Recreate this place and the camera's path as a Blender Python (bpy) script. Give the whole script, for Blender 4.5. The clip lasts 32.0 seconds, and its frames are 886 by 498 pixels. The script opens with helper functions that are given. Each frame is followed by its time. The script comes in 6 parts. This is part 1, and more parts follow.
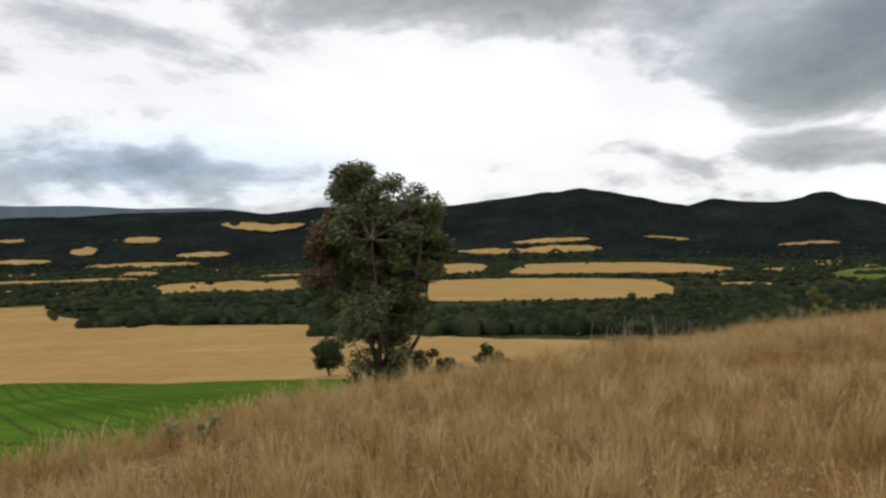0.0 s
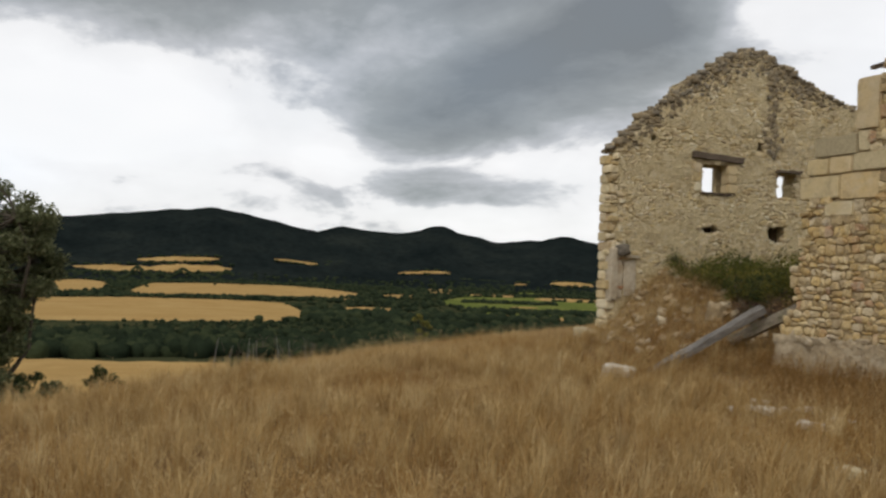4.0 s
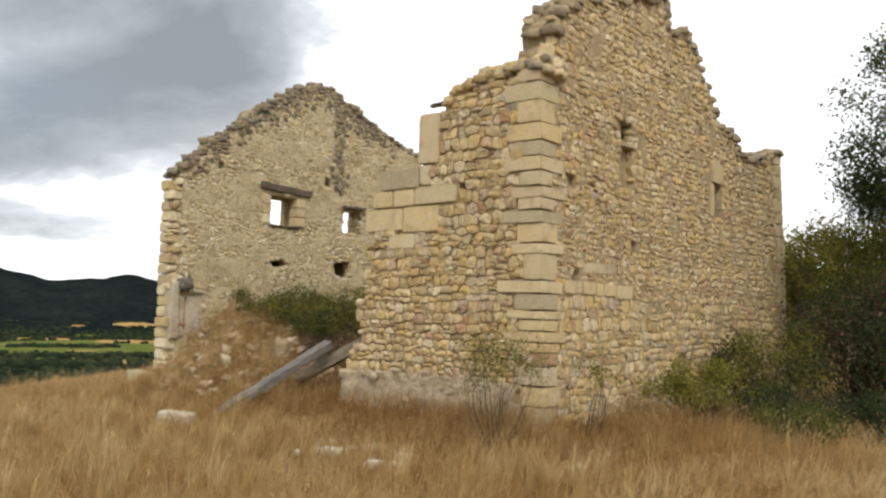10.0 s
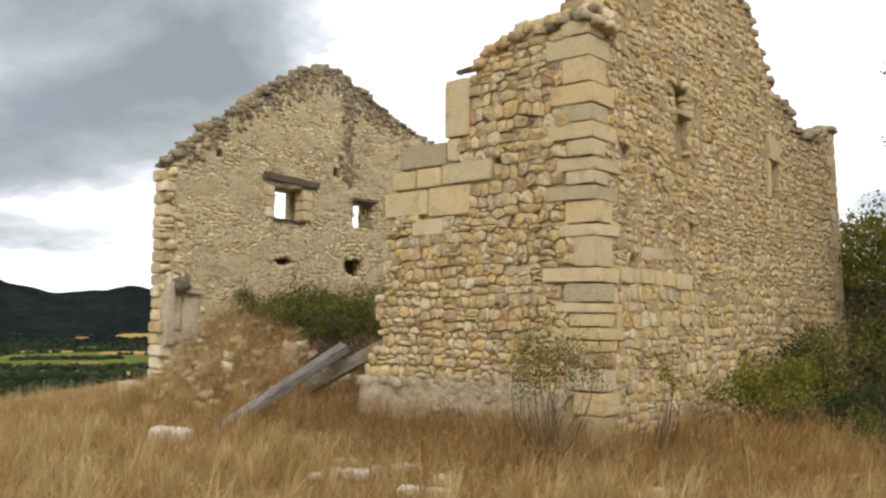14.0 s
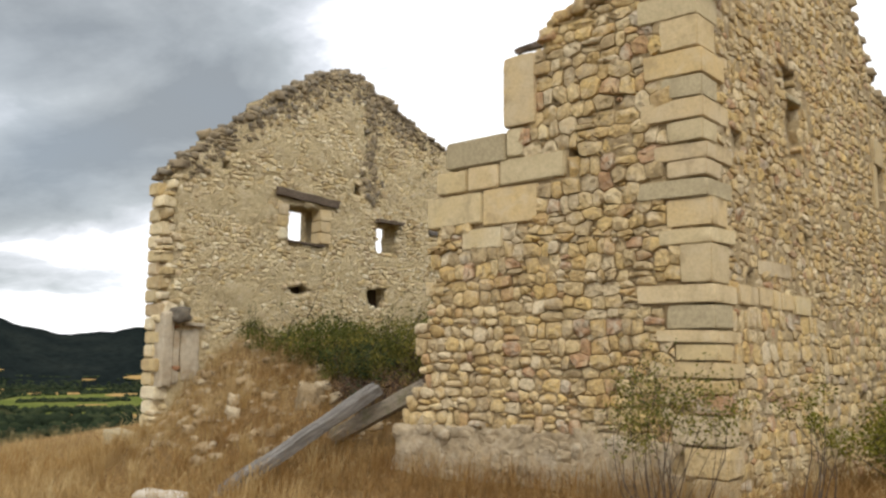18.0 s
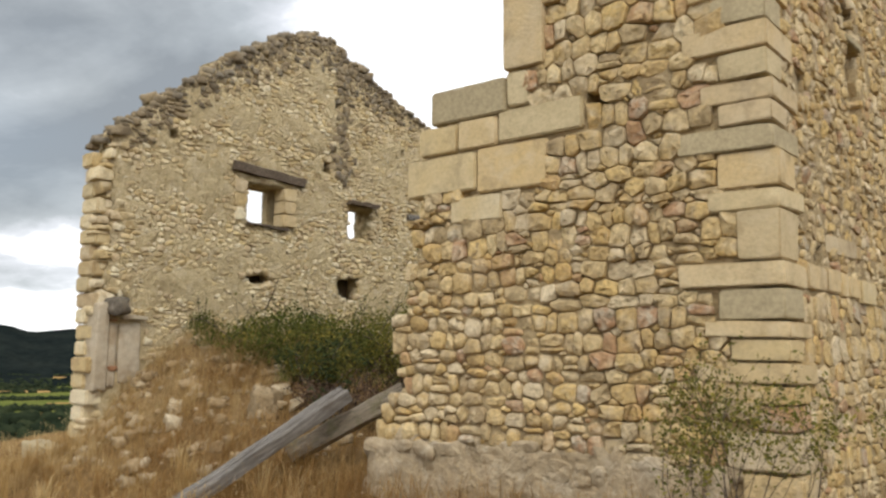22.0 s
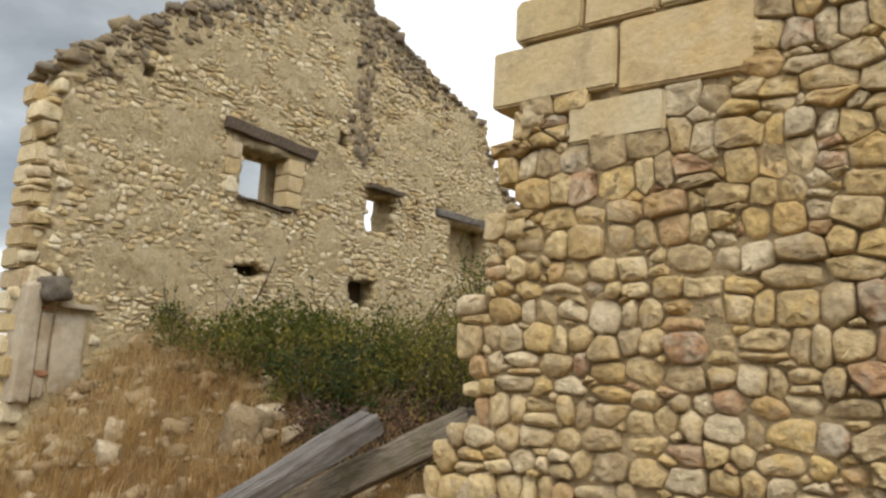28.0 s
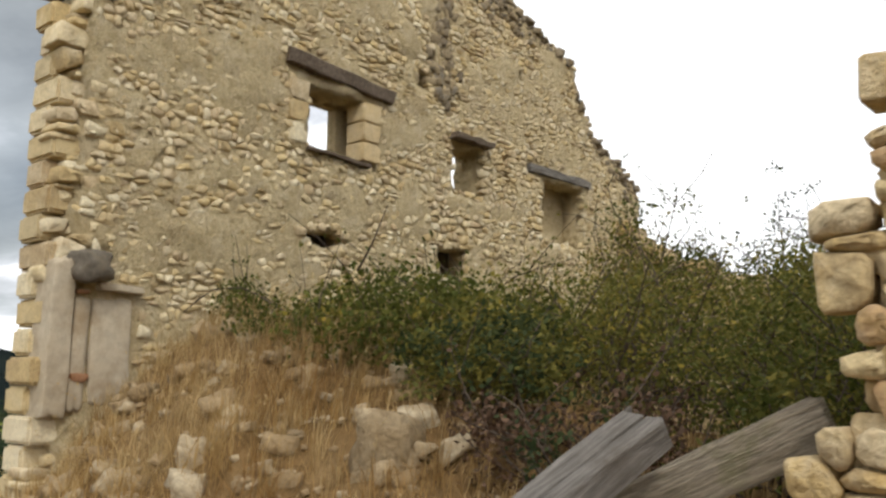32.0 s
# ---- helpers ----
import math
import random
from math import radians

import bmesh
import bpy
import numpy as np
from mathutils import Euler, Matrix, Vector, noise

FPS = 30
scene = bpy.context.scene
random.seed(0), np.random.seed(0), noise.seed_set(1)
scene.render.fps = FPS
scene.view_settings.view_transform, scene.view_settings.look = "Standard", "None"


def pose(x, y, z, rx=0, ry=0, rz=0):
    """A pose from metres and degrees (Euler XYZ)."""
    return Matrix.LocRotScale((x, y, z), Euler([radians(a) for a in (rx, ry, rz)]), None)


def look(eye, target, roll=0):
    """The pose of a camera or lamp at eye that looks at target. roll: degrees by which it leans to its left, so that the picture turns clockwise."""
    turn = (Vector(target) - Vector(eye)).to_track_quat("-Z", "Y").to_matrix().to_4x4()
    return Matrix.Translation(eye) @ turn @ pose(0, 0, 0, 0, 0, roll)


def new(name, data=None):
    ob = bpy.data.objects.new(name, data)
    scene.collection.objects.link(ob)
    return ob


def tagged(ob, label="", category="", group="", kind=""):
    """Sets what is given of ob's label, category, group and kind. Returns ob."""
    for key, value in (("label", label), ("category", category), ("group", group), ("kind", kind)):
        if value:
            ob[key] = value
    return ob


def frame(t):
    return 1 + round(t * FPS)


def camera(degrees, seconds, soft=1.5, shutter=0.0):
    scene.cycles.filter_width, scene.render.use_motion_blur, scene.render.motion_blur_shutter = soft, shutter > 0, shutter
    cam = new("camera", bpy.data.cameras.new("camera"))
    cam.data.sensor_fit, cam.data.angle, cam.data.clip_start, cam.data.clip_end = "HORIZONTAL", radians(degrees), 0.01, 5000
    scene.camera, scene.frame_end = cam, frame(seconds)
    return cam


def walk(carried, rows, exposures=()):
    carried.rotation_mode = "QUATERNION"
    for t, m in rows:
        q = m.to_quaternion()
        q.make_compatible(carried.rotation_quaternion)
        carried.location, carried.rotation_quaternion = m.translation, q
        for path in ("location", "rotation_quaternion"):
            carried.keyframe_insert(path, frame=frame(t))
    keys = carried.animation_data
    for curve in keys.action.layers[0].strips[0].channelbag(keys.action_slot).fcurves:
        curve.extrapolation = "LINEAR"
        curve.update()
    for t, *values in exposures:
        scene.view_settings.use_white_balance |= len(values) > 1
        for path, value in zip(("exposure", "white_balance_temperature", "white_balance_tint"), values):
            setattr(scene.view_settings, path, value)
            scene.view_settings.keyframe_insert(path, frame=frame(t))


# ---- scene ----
cam = camera(54.05, 32.0, soft=2.5, shutter=0.35)
PATH = [
    (0, (7.564, -11.846, 1.416), (5.565, -11.898, 1.382), -1.0),
    (0.5, (7.664, -11.849, 1.415), (5.666, -11.778, 1.382), -0.4),
    (1, (7.763, -11.836, 1.415), (5.773, -11.643, 1.387), -0.4),
    (1.5, (7.858, -11.822, 1.418), (5.881, -11.526, 1.394), 0.2),
    (2, (7.948, -11.815, 1.427), (5.988, -11.417, 1.410), 0.5),
    (2.5, (8.035, -11.835, 1.438), (6.097, -11.342, 1.429), 0.0),
    (3, (8.134, -11.840, 1.457), (6.223, -11.249, 1.458), 0.7),
    (3.5, (8.203, -11.844, 1.473), (6.322, -11.166, 1.484), 1.7),
    (5.5, (7.992, -11.655, 1.477), (6.284, -10.617, 1.538), 1.0),
    (6, (7.874, -11.614, 1.475), (6.222, -10.489, 1.546), 1.6),
    (6.5, (7.742, -11.567, 1.474), (6.149, -10.361, 1.555), 1.9),
    (7, (7.632, -11.517, 1.467), (6.104, -10.230, 1.560), 2.2),
    (7.5, (7.536, -11.472, 1.460), (6.071, -10.114, 1.565), 2.1),
    (8, (7.432, -11.425, 1.459), (6.033, -10.001, 1.575), 2.1),
    (8.5, (7.383, -11.354, 1.477), (6.031, -9.885, 1.598), 2.5),
    (8.75, (7.761, -11.705, 1.377), (6.495, -10.163, 1.513), 1.8),
    (9, (7.661, -11.585, 1.381), (6.397, -10.042, 1.517), 1.4),
    (9.5, (7.362, -11.233, 1.394), (6.102, -9.686, 1.529), 1.7),
    (10, (7.162, -10.943, 1.394), (5.886, -9.409, 1.536), 1.5),
    (10.5, (6.989, -10.762, 1.379), (5.712, -9.230, 1.523), 1.4),
    (11, (6.812, -10.616, 1.353), (5.530, -9.087, 1.502), 0.7),
    (11.5, (6.686, -10.472, 1.311), (5.397, -8.950, 1.457), -0.6),
    (12, (6.562, -10.327, 1.266), (5.264, -8.812, 1.407), -0.4),
    (12.5, (6.379, -10.250, 1.230), (5.087, -8.730, 1.367), -0.5),
    (13, (6.148, -10.164, 1.214), (4.863, -8.638, 1.351), -0.0),
    (13.5, (5.894, -9.981, 1.219), (4.610, -8.454, 1.363), 0.2),
    (14, (5.572, -9.719, 1.240), (4.293, -8.189, 1.395), 0.5),
    (14.5, (5.234, -9.460, 1.261), (3.960, -7.928, 1.437), -1.3),
    (16.5, (4.262, -8.756, 1.194), (2.987, -7.237, 1.453), -0.7),
    (17, (3.948, -8.528, 1.173), (2.660, -7.019, 1.424), -2.3),
    (17.5, (3.710, -8.361, 1.154), (2.429, -6.845, 1.401), -0.3),
    (18, (3.477, -8.153, 1.144), (2.190, -6.642, 1.392), 0.4),
    (18.5, (3.325, -7.966, 1.130), (2.040, -6.453, 1.372), 0.2),
    (19, (3.247, -7.835, 1.103), (1.961, -6.322, 1.340), 1.7),
    (19.5, (3.141, -7.760, 1.067), (1.863, -6.241, 1.313), -0.8),
    (20, (3.069, -7.706, 1.039), (1.794, -6.182, 1.273), 0.4),
    (20.5, (3.089, -7.613, 1.028), (1.817, -6.089, 1.267), 1.5),
    (21, (2.797, -7.382, 1.063), (1.545, -5.841, 1.304), 1.4),
    (21.5, (2.417, -7.006, 1.111), (1.171, -5.461, 1.354), -0.4),
    (22, (2.079, -6.637, 1.156), (0.835, -5.090, 1.399), 0.4),
    (22.5, (1.794, -6.327, 1.179), (0.544, -4.787, 1.433), 0.2),
    (23, (1.585, -6.144, 1.167), (0.328, -4.608, 1.412), 1.1),
    (23.5, (1.358, -5.999, 1.136), (0.106, -4.458, 1.375), -1.9),
    (24, (1.099, -5.835, 1.109), (-0.159, -4.301, 1.363), -0.1),
    (24.5, (0.891, -5.675, 1.102), (-0.364, -4.142, 1.375), 0.5),
    (25, (0.637, -5.511, 1.086), (-0.594, -3.960, 1.366), -0.7),
    (25.5, (0.419, -5.340, 1.085), (-0.798, -3.777, 1.361), -0.3),
    (27.5, (-0.366, -4.515, 0.981), (-1.591, -2.967, 1.305), 2.7),
    (28, (-0.598, -4.320, 0.939), (-1.833, -2.781, 1.270), 3.2),
    (28.5, (-0.865, -4.147, 0.905), (-2.114, -2.620, 1.234), 1.8),
    (29, (-1.182, -3.980, 0.873), (-2.442, -2.465, 1.214), 1.0),
    (29.5, (-1.446, -3.871, 0.876), (-2.687, -2.337, 1.203), 2.4),
    (30, (-1.766, -3.786, 0.898), (-2.995, -2.244, 1.235), 0.7),
    (30.5, (-2.102, -3.639, 0.893), (-3.339, -2.104, 1.230), -0.7),
    (31, (-2.418, -3.491, 0.906), (-3.659, -1.959, 1.241), 0.3),
    (31.5, (-2.695, -3.336, 0.908), (-3.941, -1.811, 1.251), -0.8),
    (32, (-2.985, -3.189, 0.905), (-4.251, -1.671, 1.213), 0.6),
]
EXPOSURES = [(0.0, -0.12), (3.0, -0.22), (6.0, -0.18), (7.0, 0.08), (8.0, 0.26), (9.0, 0.42), (14.0, 0.46), (25.0, 0.46), (28.0, 0.48), (32.0, 0.42)]
walk(cam, [(t, look(eye, target, roll)) for t, eye, target, roll in PATH], EXPOSURES)

# ---- world and sun ----
SUN_AZ, SUN_EL = 318.0, 46.0
world = bpy.data.worlds.new("overcast_sky")
scene.world = world
world.use_nodes = True


class Graph:
    """Short hand for node trees."""

    def __init__(self, tree, fresh=True):
        self.tree = tree
        if fresh:
            self.tree.nodes.clear()

    def node(self, kind, **values):
        n = self.tree.nodes.new(kind)
        for key, value in values.items():
            if key.startswith("i_"):
                n.inputs[key[2:]].default_value = value
        return n

    def link(self, a, b):
        self.tree.links.new(a, b)

    def math(self, op, a, b=None, clamp=False):
        n = self.tree.nodes.new("ShaderNodeMath")
        n.operation, n.use_clamp = op, clamp
        for k, v in enumerate((a, b)):
            if v is None:
                continue
            if isinstance(v, (int, float)):
                n.inputs[k].default_value = v
            else:
                self.link(v, n.inputs[k])
        return n.outputs[0]

    def mix(self, fac, a, b, blend="MIX"):
        n = self.tree.nodes.new("ShaderNodeMix")
        n.data_type, n.blend_type = "RGBA", blend
        for k, v in ((0, fac), (6, a), (7, b)):
            if isinstance(v, (int, float)):
                n.inputs[k].default_value = v
            elif isinstance(v, tuple):
                n.inputs[k].default_value = (*v, 1.0)[:4]
            else:
                self.link(v, n.inputs[k])
        return n.outputs[2]

    def ramp(self, fac, stops):
        n = self.tree.nodes.new("ShaderNodeValToRGB")
        el = n.color_ramp.elements
        while len(el) < len(stops):
            el.new(0.5)
        for e, (p, c) in zip(el, stops):
            e.position = p
            e.color = (*c, 1.0) if isinstance(c, tuple) else (c, c, c, 1.0)
        self.link(fac, n.inputs[0])
        return n.outputs[0]

    def noise(self, scale, detail=4.0, rough=0.55, vector=None, distortion=0.0):
        n = self.tree.nodes.new("ShaderNodeTexNoise")
        n.inputs["Scale"].default_value = scale
        n.inputs["Detail"].default_value = detail
        n.inputs["Roughness"].default_value = rough
        n.inputs["Distortion"].default_value = distortion
        if vector is not None:
            self.link(vector, n.inputs["Vector"])
        return n.outputs[0]


def toward(az, el):
    a, e = radians(az), radians(el)
    return (math.cos(a) * math.cos(e), math.sin(a) * math.cos(e), math.sin(e))


g = Graph(world.node_tree)
geo = g.node("ShaderNodeTexCoord")
direction = geo.outputs["Generated"]
sky = g.node("ShaderNodeTexSky")
sky.sky_type, sky.sun_disc = "NISHITA", False
sky.sun_elevation, sky.sun_rotation = radians(SUN_EL), radians(90 - SUN_AZ)
sep = g.node("ShaderNodeSeparateXYZ")
g.link(direction, sep.inputs[0])
height = g.math("MAXIMUM", sep.outputs[2], 0.0)
lift = g.math("ADD", height, 0.30)
plane = g.node("ShaderNodeCombineXYZ")
g.link(g.math("DIVIDE", sep.outputs[0], lift), plane.inputs[0])
g.link(g.math("DIVIDE", sep.outputs[1], lift), plane.inputs[1])
billow = g.noise(1.7, 7.0, 0.55, plane.outputs[0], 0.6)
wisps = g.noise(5.0, 5.0, 0.6, plane.outputs[0], 0.2)


def bank(az, el, spread, flat=1.0):
    """1 towards a heading, falling off round it; flat > 1 makes it wider than high."""
    c = Vector(toward(az, el))
    side = Vector((-math.sin(radians(az)), math.cos(radians(az)), 0))
    up = c.cross(side)
    dots = []
    for axis in (side, up):
        n = g.tree.nodes.new("ShaderNodeVectorMath")
        n.operation = "DOT_PRODUCT"
        g.link(direction, n.inputs[0])
        n.inputs[1].default_value = axis
        dots.append(n.outputs["Value"])
    front = g.tree.nodes.new("ShaderNodeVectorMath")
    front.operation = "DOT_PRODUCT"
    g.link(direction, front.inputs[0])
    front.inputs[1].default_value = c
    s = math.sin(radians(spread))
    a = g.math("POWER", g.math("MULTIPLY", dots[0], 1 / (s * flat)), 2)
    b = g.math("POWER", g.math("MULTIPLY", dots[1], 1 / s), 2)
    fall = g.math("EXPONENT", g.math("MULTIPLY", g.math("ADD", a, b), -1.0))
    return g.math("MULTIPLY", fall, g.math("GREATER_THAN", front.outputs["Value"], 0.0))


# The heavy grey banks over the valley and the bright breaks under and beside them.
banks = None
for az, el, spread, flat, amount in (
        (174, 19, 6.5, 3.6, 0.55), (148, 15, 5.5, 2.0, 0.50), (157, 9.0, 3.6, 2.2, 0.40), (160, 4.6, 1.2, 4.5, 0.22),
        (199, 4.5, 1.6, 5.5, 0.34), (150, 27, 7.0, 3.0, 0.25), (185, 32, 9, 3, 0.3), (104, 6, 2.2, 2.5, 0.3),
        (182, 8.3, 3.2, 3.6, -0.55), (165, 6.5, 1.5, 1.6, -0.25), (116, 16, 17, 1.0, -0.45), (152, 2.0, 1.4, 5, -0.25), (152, 6.4, 1.2, 3, -0.2)):
    one = g.math("MULTIPLY", bank(az, el, spread, flat), amount)
    banks = one if banks is None else g.math("ADD", banks, one)
thick = g.math("ADD", g.math("MULTIPLY", g.math("SUBTRACT", billow, 0.5), 1.3), g.math("MULTIPLY", g.math("SUBTRACT", wisps, 0.5), 0.5))
thick = g.math("ADD", g.math("ADD", thick, banks), 0.24)
cloud = g.ramp(thick, [(0.0, (1.16, 1.16, 1.17)), (0.30, (1.06, 1.06, 1.07)), (0.43, (0.63, 0.65, 0.685)), (0.62, (0.40, 0.428, 0.445)), (0.95, (0.245, 0.265, 0.28))])
haze = bank(200, 4.6, 2.0, 6.0)
cloud = g.mix(g.math("MULTIPLY", haze, 0.9), cloud, g.mix(1.0, cloud, (0.82, 0.97, 1.16), "MULTIPLY"))
blue = g.mix(1.0, sky.outputs[0], (0.12, 0.12, 0.12), "MULTIPLY")
cover = g.ramp(g.noise(1.4, 3.0, 0.5, plane.outputs[0]), [(0.3, 0.86), (0.7, 1.0)])
mixed = g.mix(cover, blue, cloud)
back = g.node("ShaderNodeBackground", i_Strength=1.0)
g.link(mixed, back.inputs[0])
out = g.node("ShaderNodeOutputWorld")
g.link(back.outputs[0], out.inputs[0])

sun = new("sun", bpy.data.lights.new("sun", "SUN"))
sun.data.energy, sun.data.angle, sun.data.color = 1.15, radians(14), (1.0, 0.95, 0.86)
sun.matrix_world = look(Vector(toward(SUN_AZ, SUN_EL)) * 50, (0, 0, 0))
scene.view_settings.exposure = 0.0


# ---- materials ----
def surface(name, stops, scale=6.0, bump=0.3, bump_scale=None, rough=0.9, per=None, spread=0.5, stain=None, stain_scale=1.2, spec=0.25, fine=0.35, distance=0.02, stretch=None, metal=0.0, sheer=0.0, wash=None, wash_scale=0.9):
    """A rough material: colours by per (object, island or none) and noise, a stain colour, grain and relief."""
    m = bpy.data.materials.new(name)
    m.use_nodes = True
    k = Graph(m.node_tree)
    tc = k.node("ShaderNodeTexCoord")
    gm = k.node("ShaderNodeNewGeometry")
    pos = gm.outputs["Position"]
    if stretch:
        mp = k.node("ShaderNodeMapping")
        mp.inputs["Scale"].default_value = stretch
        k.link(tc.outputs["Object"], mp.inputs["Vector"])
        pos = mp.outputs[0]
    big = k.noise(scale, 5.0, 0.6, pos)
    if per == "object":
        pick = k.node("ShaderNodeObjectInfo").outputs["Random"]
    elif per == "island":
        pick = gm.outputs["Random Per Island"]
    else:
        pick = None
    if pick is not None:
        f = k.math("ADD", k.math("ADD", k.math("MULTIPLY", pick, 1 - spread * 0.5), spread * 0.25), k.math("MULTIPLY", k.math("SUBTRACT", big, 0.5), spread))
    else:
        f = k.math("ADD", 0.5, k.math("MULTIPLY", k.math("SUBTRACT", big, 0.5), 1.9))
    col = k.ramp(f, stops)
    grain = k.noise((bump_scale or scale * 6), 6.0, 0.65, pos)
    dark = k.ramp(grain, [(0.25, (1 - fine,) * 3), (0.55, (1.0, 1.0, 1.0)), (0.8, (1 + fine * 0.4,) * 3)])
    col = k.mix(1.0, col, dark, "MULTIPLY")
    if stain:
        st = k.ramp(k.noise(stain_scale, 5.0, 0.65, gm.outputs["Position"]), [(0.52, 0.0), (0.72, 0.75)])
        col = k.mix(st, col, stain)
    if wash:
        st = k.ramp(k.noise(wash_scale, 6.0, 0.7, gm.outputs["Position"], 0.4), [(0.50, 0.0), (0.66, 0.6)])
        col = k.mix(st, col, wash)
    b = k.node("ShaderNodeBsdfPrincipled", i_Roughness=rough, i_Metallic=metal)
    b.inputs["Specular IOR Level"].default_value = spec
    k.link(col, b.inputs["Base Color"])
    bp = k.node("ShaderNodeBump", i_Strength=bump, i_Distance=distance)
    k.link(k.math("ADD", grain, k.math("MULTIPLY", big, 0.8)), bp.inputs["Height"])
    k.link(bp.outputs[0], b.inputs["Normal"])
    o = k.node("ShaderNodeOutputMaterial")
    shade = b.outputs[0]
    if sheer:
        tr = k.node("ShaderNodeBsdfTranslucent")
        k.link(col, tr.inputs[0])
        mx = k.node("ShaderNodeMixShader")
        mx.inputs[0].default_value = sheer
        k.link(shade, mx.inputs[1])
        k.link(tr.outputs[0], mx.inputs[2])
        shade = mx.outputs[0]
    k.link(shade, o.inputs[0])
    return m


STONES = [(0, (0.418, 0.282, 0.114)), (0.08, (0.572, 0.413, 0.188)), (0.18, (0.682, 0.543, 0.306)), (0.27, (0.484, 0.340, 0.149)), (0.36, (0.627, 0.486, 0.266)), (0.45, (0.407, 0.309, 0.172)), (0.53, (0.649, 0.465, 0.192)), (0.61, (0.528, 0.387, 0.183)), (0.69, (0.693, 0.574, 0.370)), (0.76, (0.462, 0.362, 0.217)), (0.82, (0.583, 0.402, 0.158)), (0.88, (0.53, 0.358, 0.183)), (0.92, (0.44, 0.260, 0.139)), (0.955, (0.506, 0.434, 0.316)), (1, (0.594, 0.439, 0.217))]
M_STONE = surface("rubble_stone", STONES, 9.0, 0.9, 26, per="object", spread=0.16, fine=0.42, stain=(0.31, 0.224, 0.128), stain_scale=1.9, wash=(0.64, 0.540, 0.375), wash_scale=3.6, distance=0.026)
M_RUBBLE = surface("rubble_stone_joined", STONES, 9.0, 0.9, 26, per="island", spread=0.16, fine=0.42, stain=(0.31, 0.224, 0.128), stain_scale=1.9, wash=(0.64, 0.540, 0.375), wash_scale=3.6, distance=0.026)
PALE = [(0.0, (0.55, 0.421, 0.208)), (0.17, (0.70, 0.588, 0.369)), (0.34, (0.46, 0.343, 0.175)), (0.5, (0.63, 0.489, 0.251)), (0.66, (0.73, 0.647, 0.454)), (0.82, (0.52, 0.411, 0.255)), (1.0, (0.40, 0.289, 0.151))]
M_PALE = surface("limewashed_rubble", PALE, 5.0, 0.7, 34, per="object", spread=0.4, stain=(0.31, 0.225, 0.123), stain_scale=1.6, wash=(0.70, 0.602, 0.416), wash_scale=2.2)
M_PALE_J = surface("limewashed_rubble_joined", PALE, 5.0, 0.7, 34, per="island", spread=0.4, stain=(0.31, 0.225, 0.123), stain_scale=1.6, wash=(0.70, 0.602, 0.416), wash_scale=2.2)
M_ASHLAR = surface("dressed_limestone", [(0.0, (0.469, 0.351, 0.168)), (0.2, (0.61, 0.481, 0.282)), (0.4, (0.50, 0.40, 0.235)), (0.6, (0.586, 0.434, 0.212)), (0.8, (0.55, 0.43, 0.25)), (1.0, (0.41, 0.335, 0.23))], 3.2, 0.4, 30, per="object", spread=0.42, stain=(0.29, 0.215, 0.115), stain_scale=3.4, fine=0.22, wash=(0.58, 0.485, 0.315), wash_scale=2.6, distance=0.02)
M_ASHLAR_PALE = surface("pale_dressed_limestone", [(0.0, (0.46, 0.37, 0.21)), (0.4, (0.60, 0.50, 0.31)), (0.7, (0.54, 0.42, 0.22)), (1.0, (0.64, 0.56, 0.39))], 3.2, 0.4, 30, per="object", spread=0.5, stain=(0.30, 0.235, 0.14), stain_scale=3.4, fine=0.22, distance=0.02)
M_GREY_SLAB = surface("grey_dressed_stone", [(0.0, (0.36, 0.30, 0.185)), (0.5, (0.45, 0.375, 0.23)), (1.0, (0.33, 0.27, 0.16))], 2.5, 0.3, 30, per="object", stain=(0.27, 0.22, 0.13), distance=0.02)
M_SLAB = surface("weathered_jamb_stone", [(0.0, (0.37, 0.30, 0.20)), (0.5, (0.46, 0.39, 0.285)), (1.0, (0.53, 0.47, 0.36))], 3.5, 0.5, 12, stain=(0.30, 0.22, 0.13), stain_scale=3.2, fine=0.25)
M_BRICK = surface("old_orange_brick", [(0.0, (0.34, 0.17, 0.09)), (1.0, (0.48, 0.27, 0.15))], 9, 0.7, 40)
M_EARTH = surface("earthy_mound_stone", [(0.0, (0.20, 0.135, 0.07)), (0.5, (0.29, 0.21, 0.115)), (1.0, (0.40, 0.31, 0.19))], 7, 1.0, 26, per="object", spread=0.8, stain=(0.26, 0.18, 0.09), stain_scale=4.0, fine=0.5, distance=0.04)
M_CREST = surface("weathered_crest_stone", [(0.0, (0.15, 0.122, 0.085)), (0.35, (0.25, 0.195, 0.12)), (0.65, (0.34, 0.265, 0.155)), (0.85, (0.22, 0.19, 0.145)), (1.0, (0.42, 0.34, 0.21))], 6, 0.7, 34, per="island", spread=0.3)
M_CREST_WARM = surface("weathered_tan_crest_stone", [(0.0, (0.20, 0.16, 0.105)), (0.35, (0.31, 0.245, 0.15)), (0.65, (0.42, 0.33, 0.195)), (0.85, (0.28, 0.235, 0.17)), (1.0, (0.50, 0.40, 0.24))], 6, 0.7, 34, per="island", spread=0.3)
M_DARKSTONE = surface("dark_lichened_stone", [(0.0, (0.09, 0.075, 0.058)), (0.6, (0.16, 0.138, 0.108)), (1.0, (0.24, 0.21, 0.165))], 7, 0.8, 26, stain=(0.20, 0.16, 0.10), stain_scale=4.0)
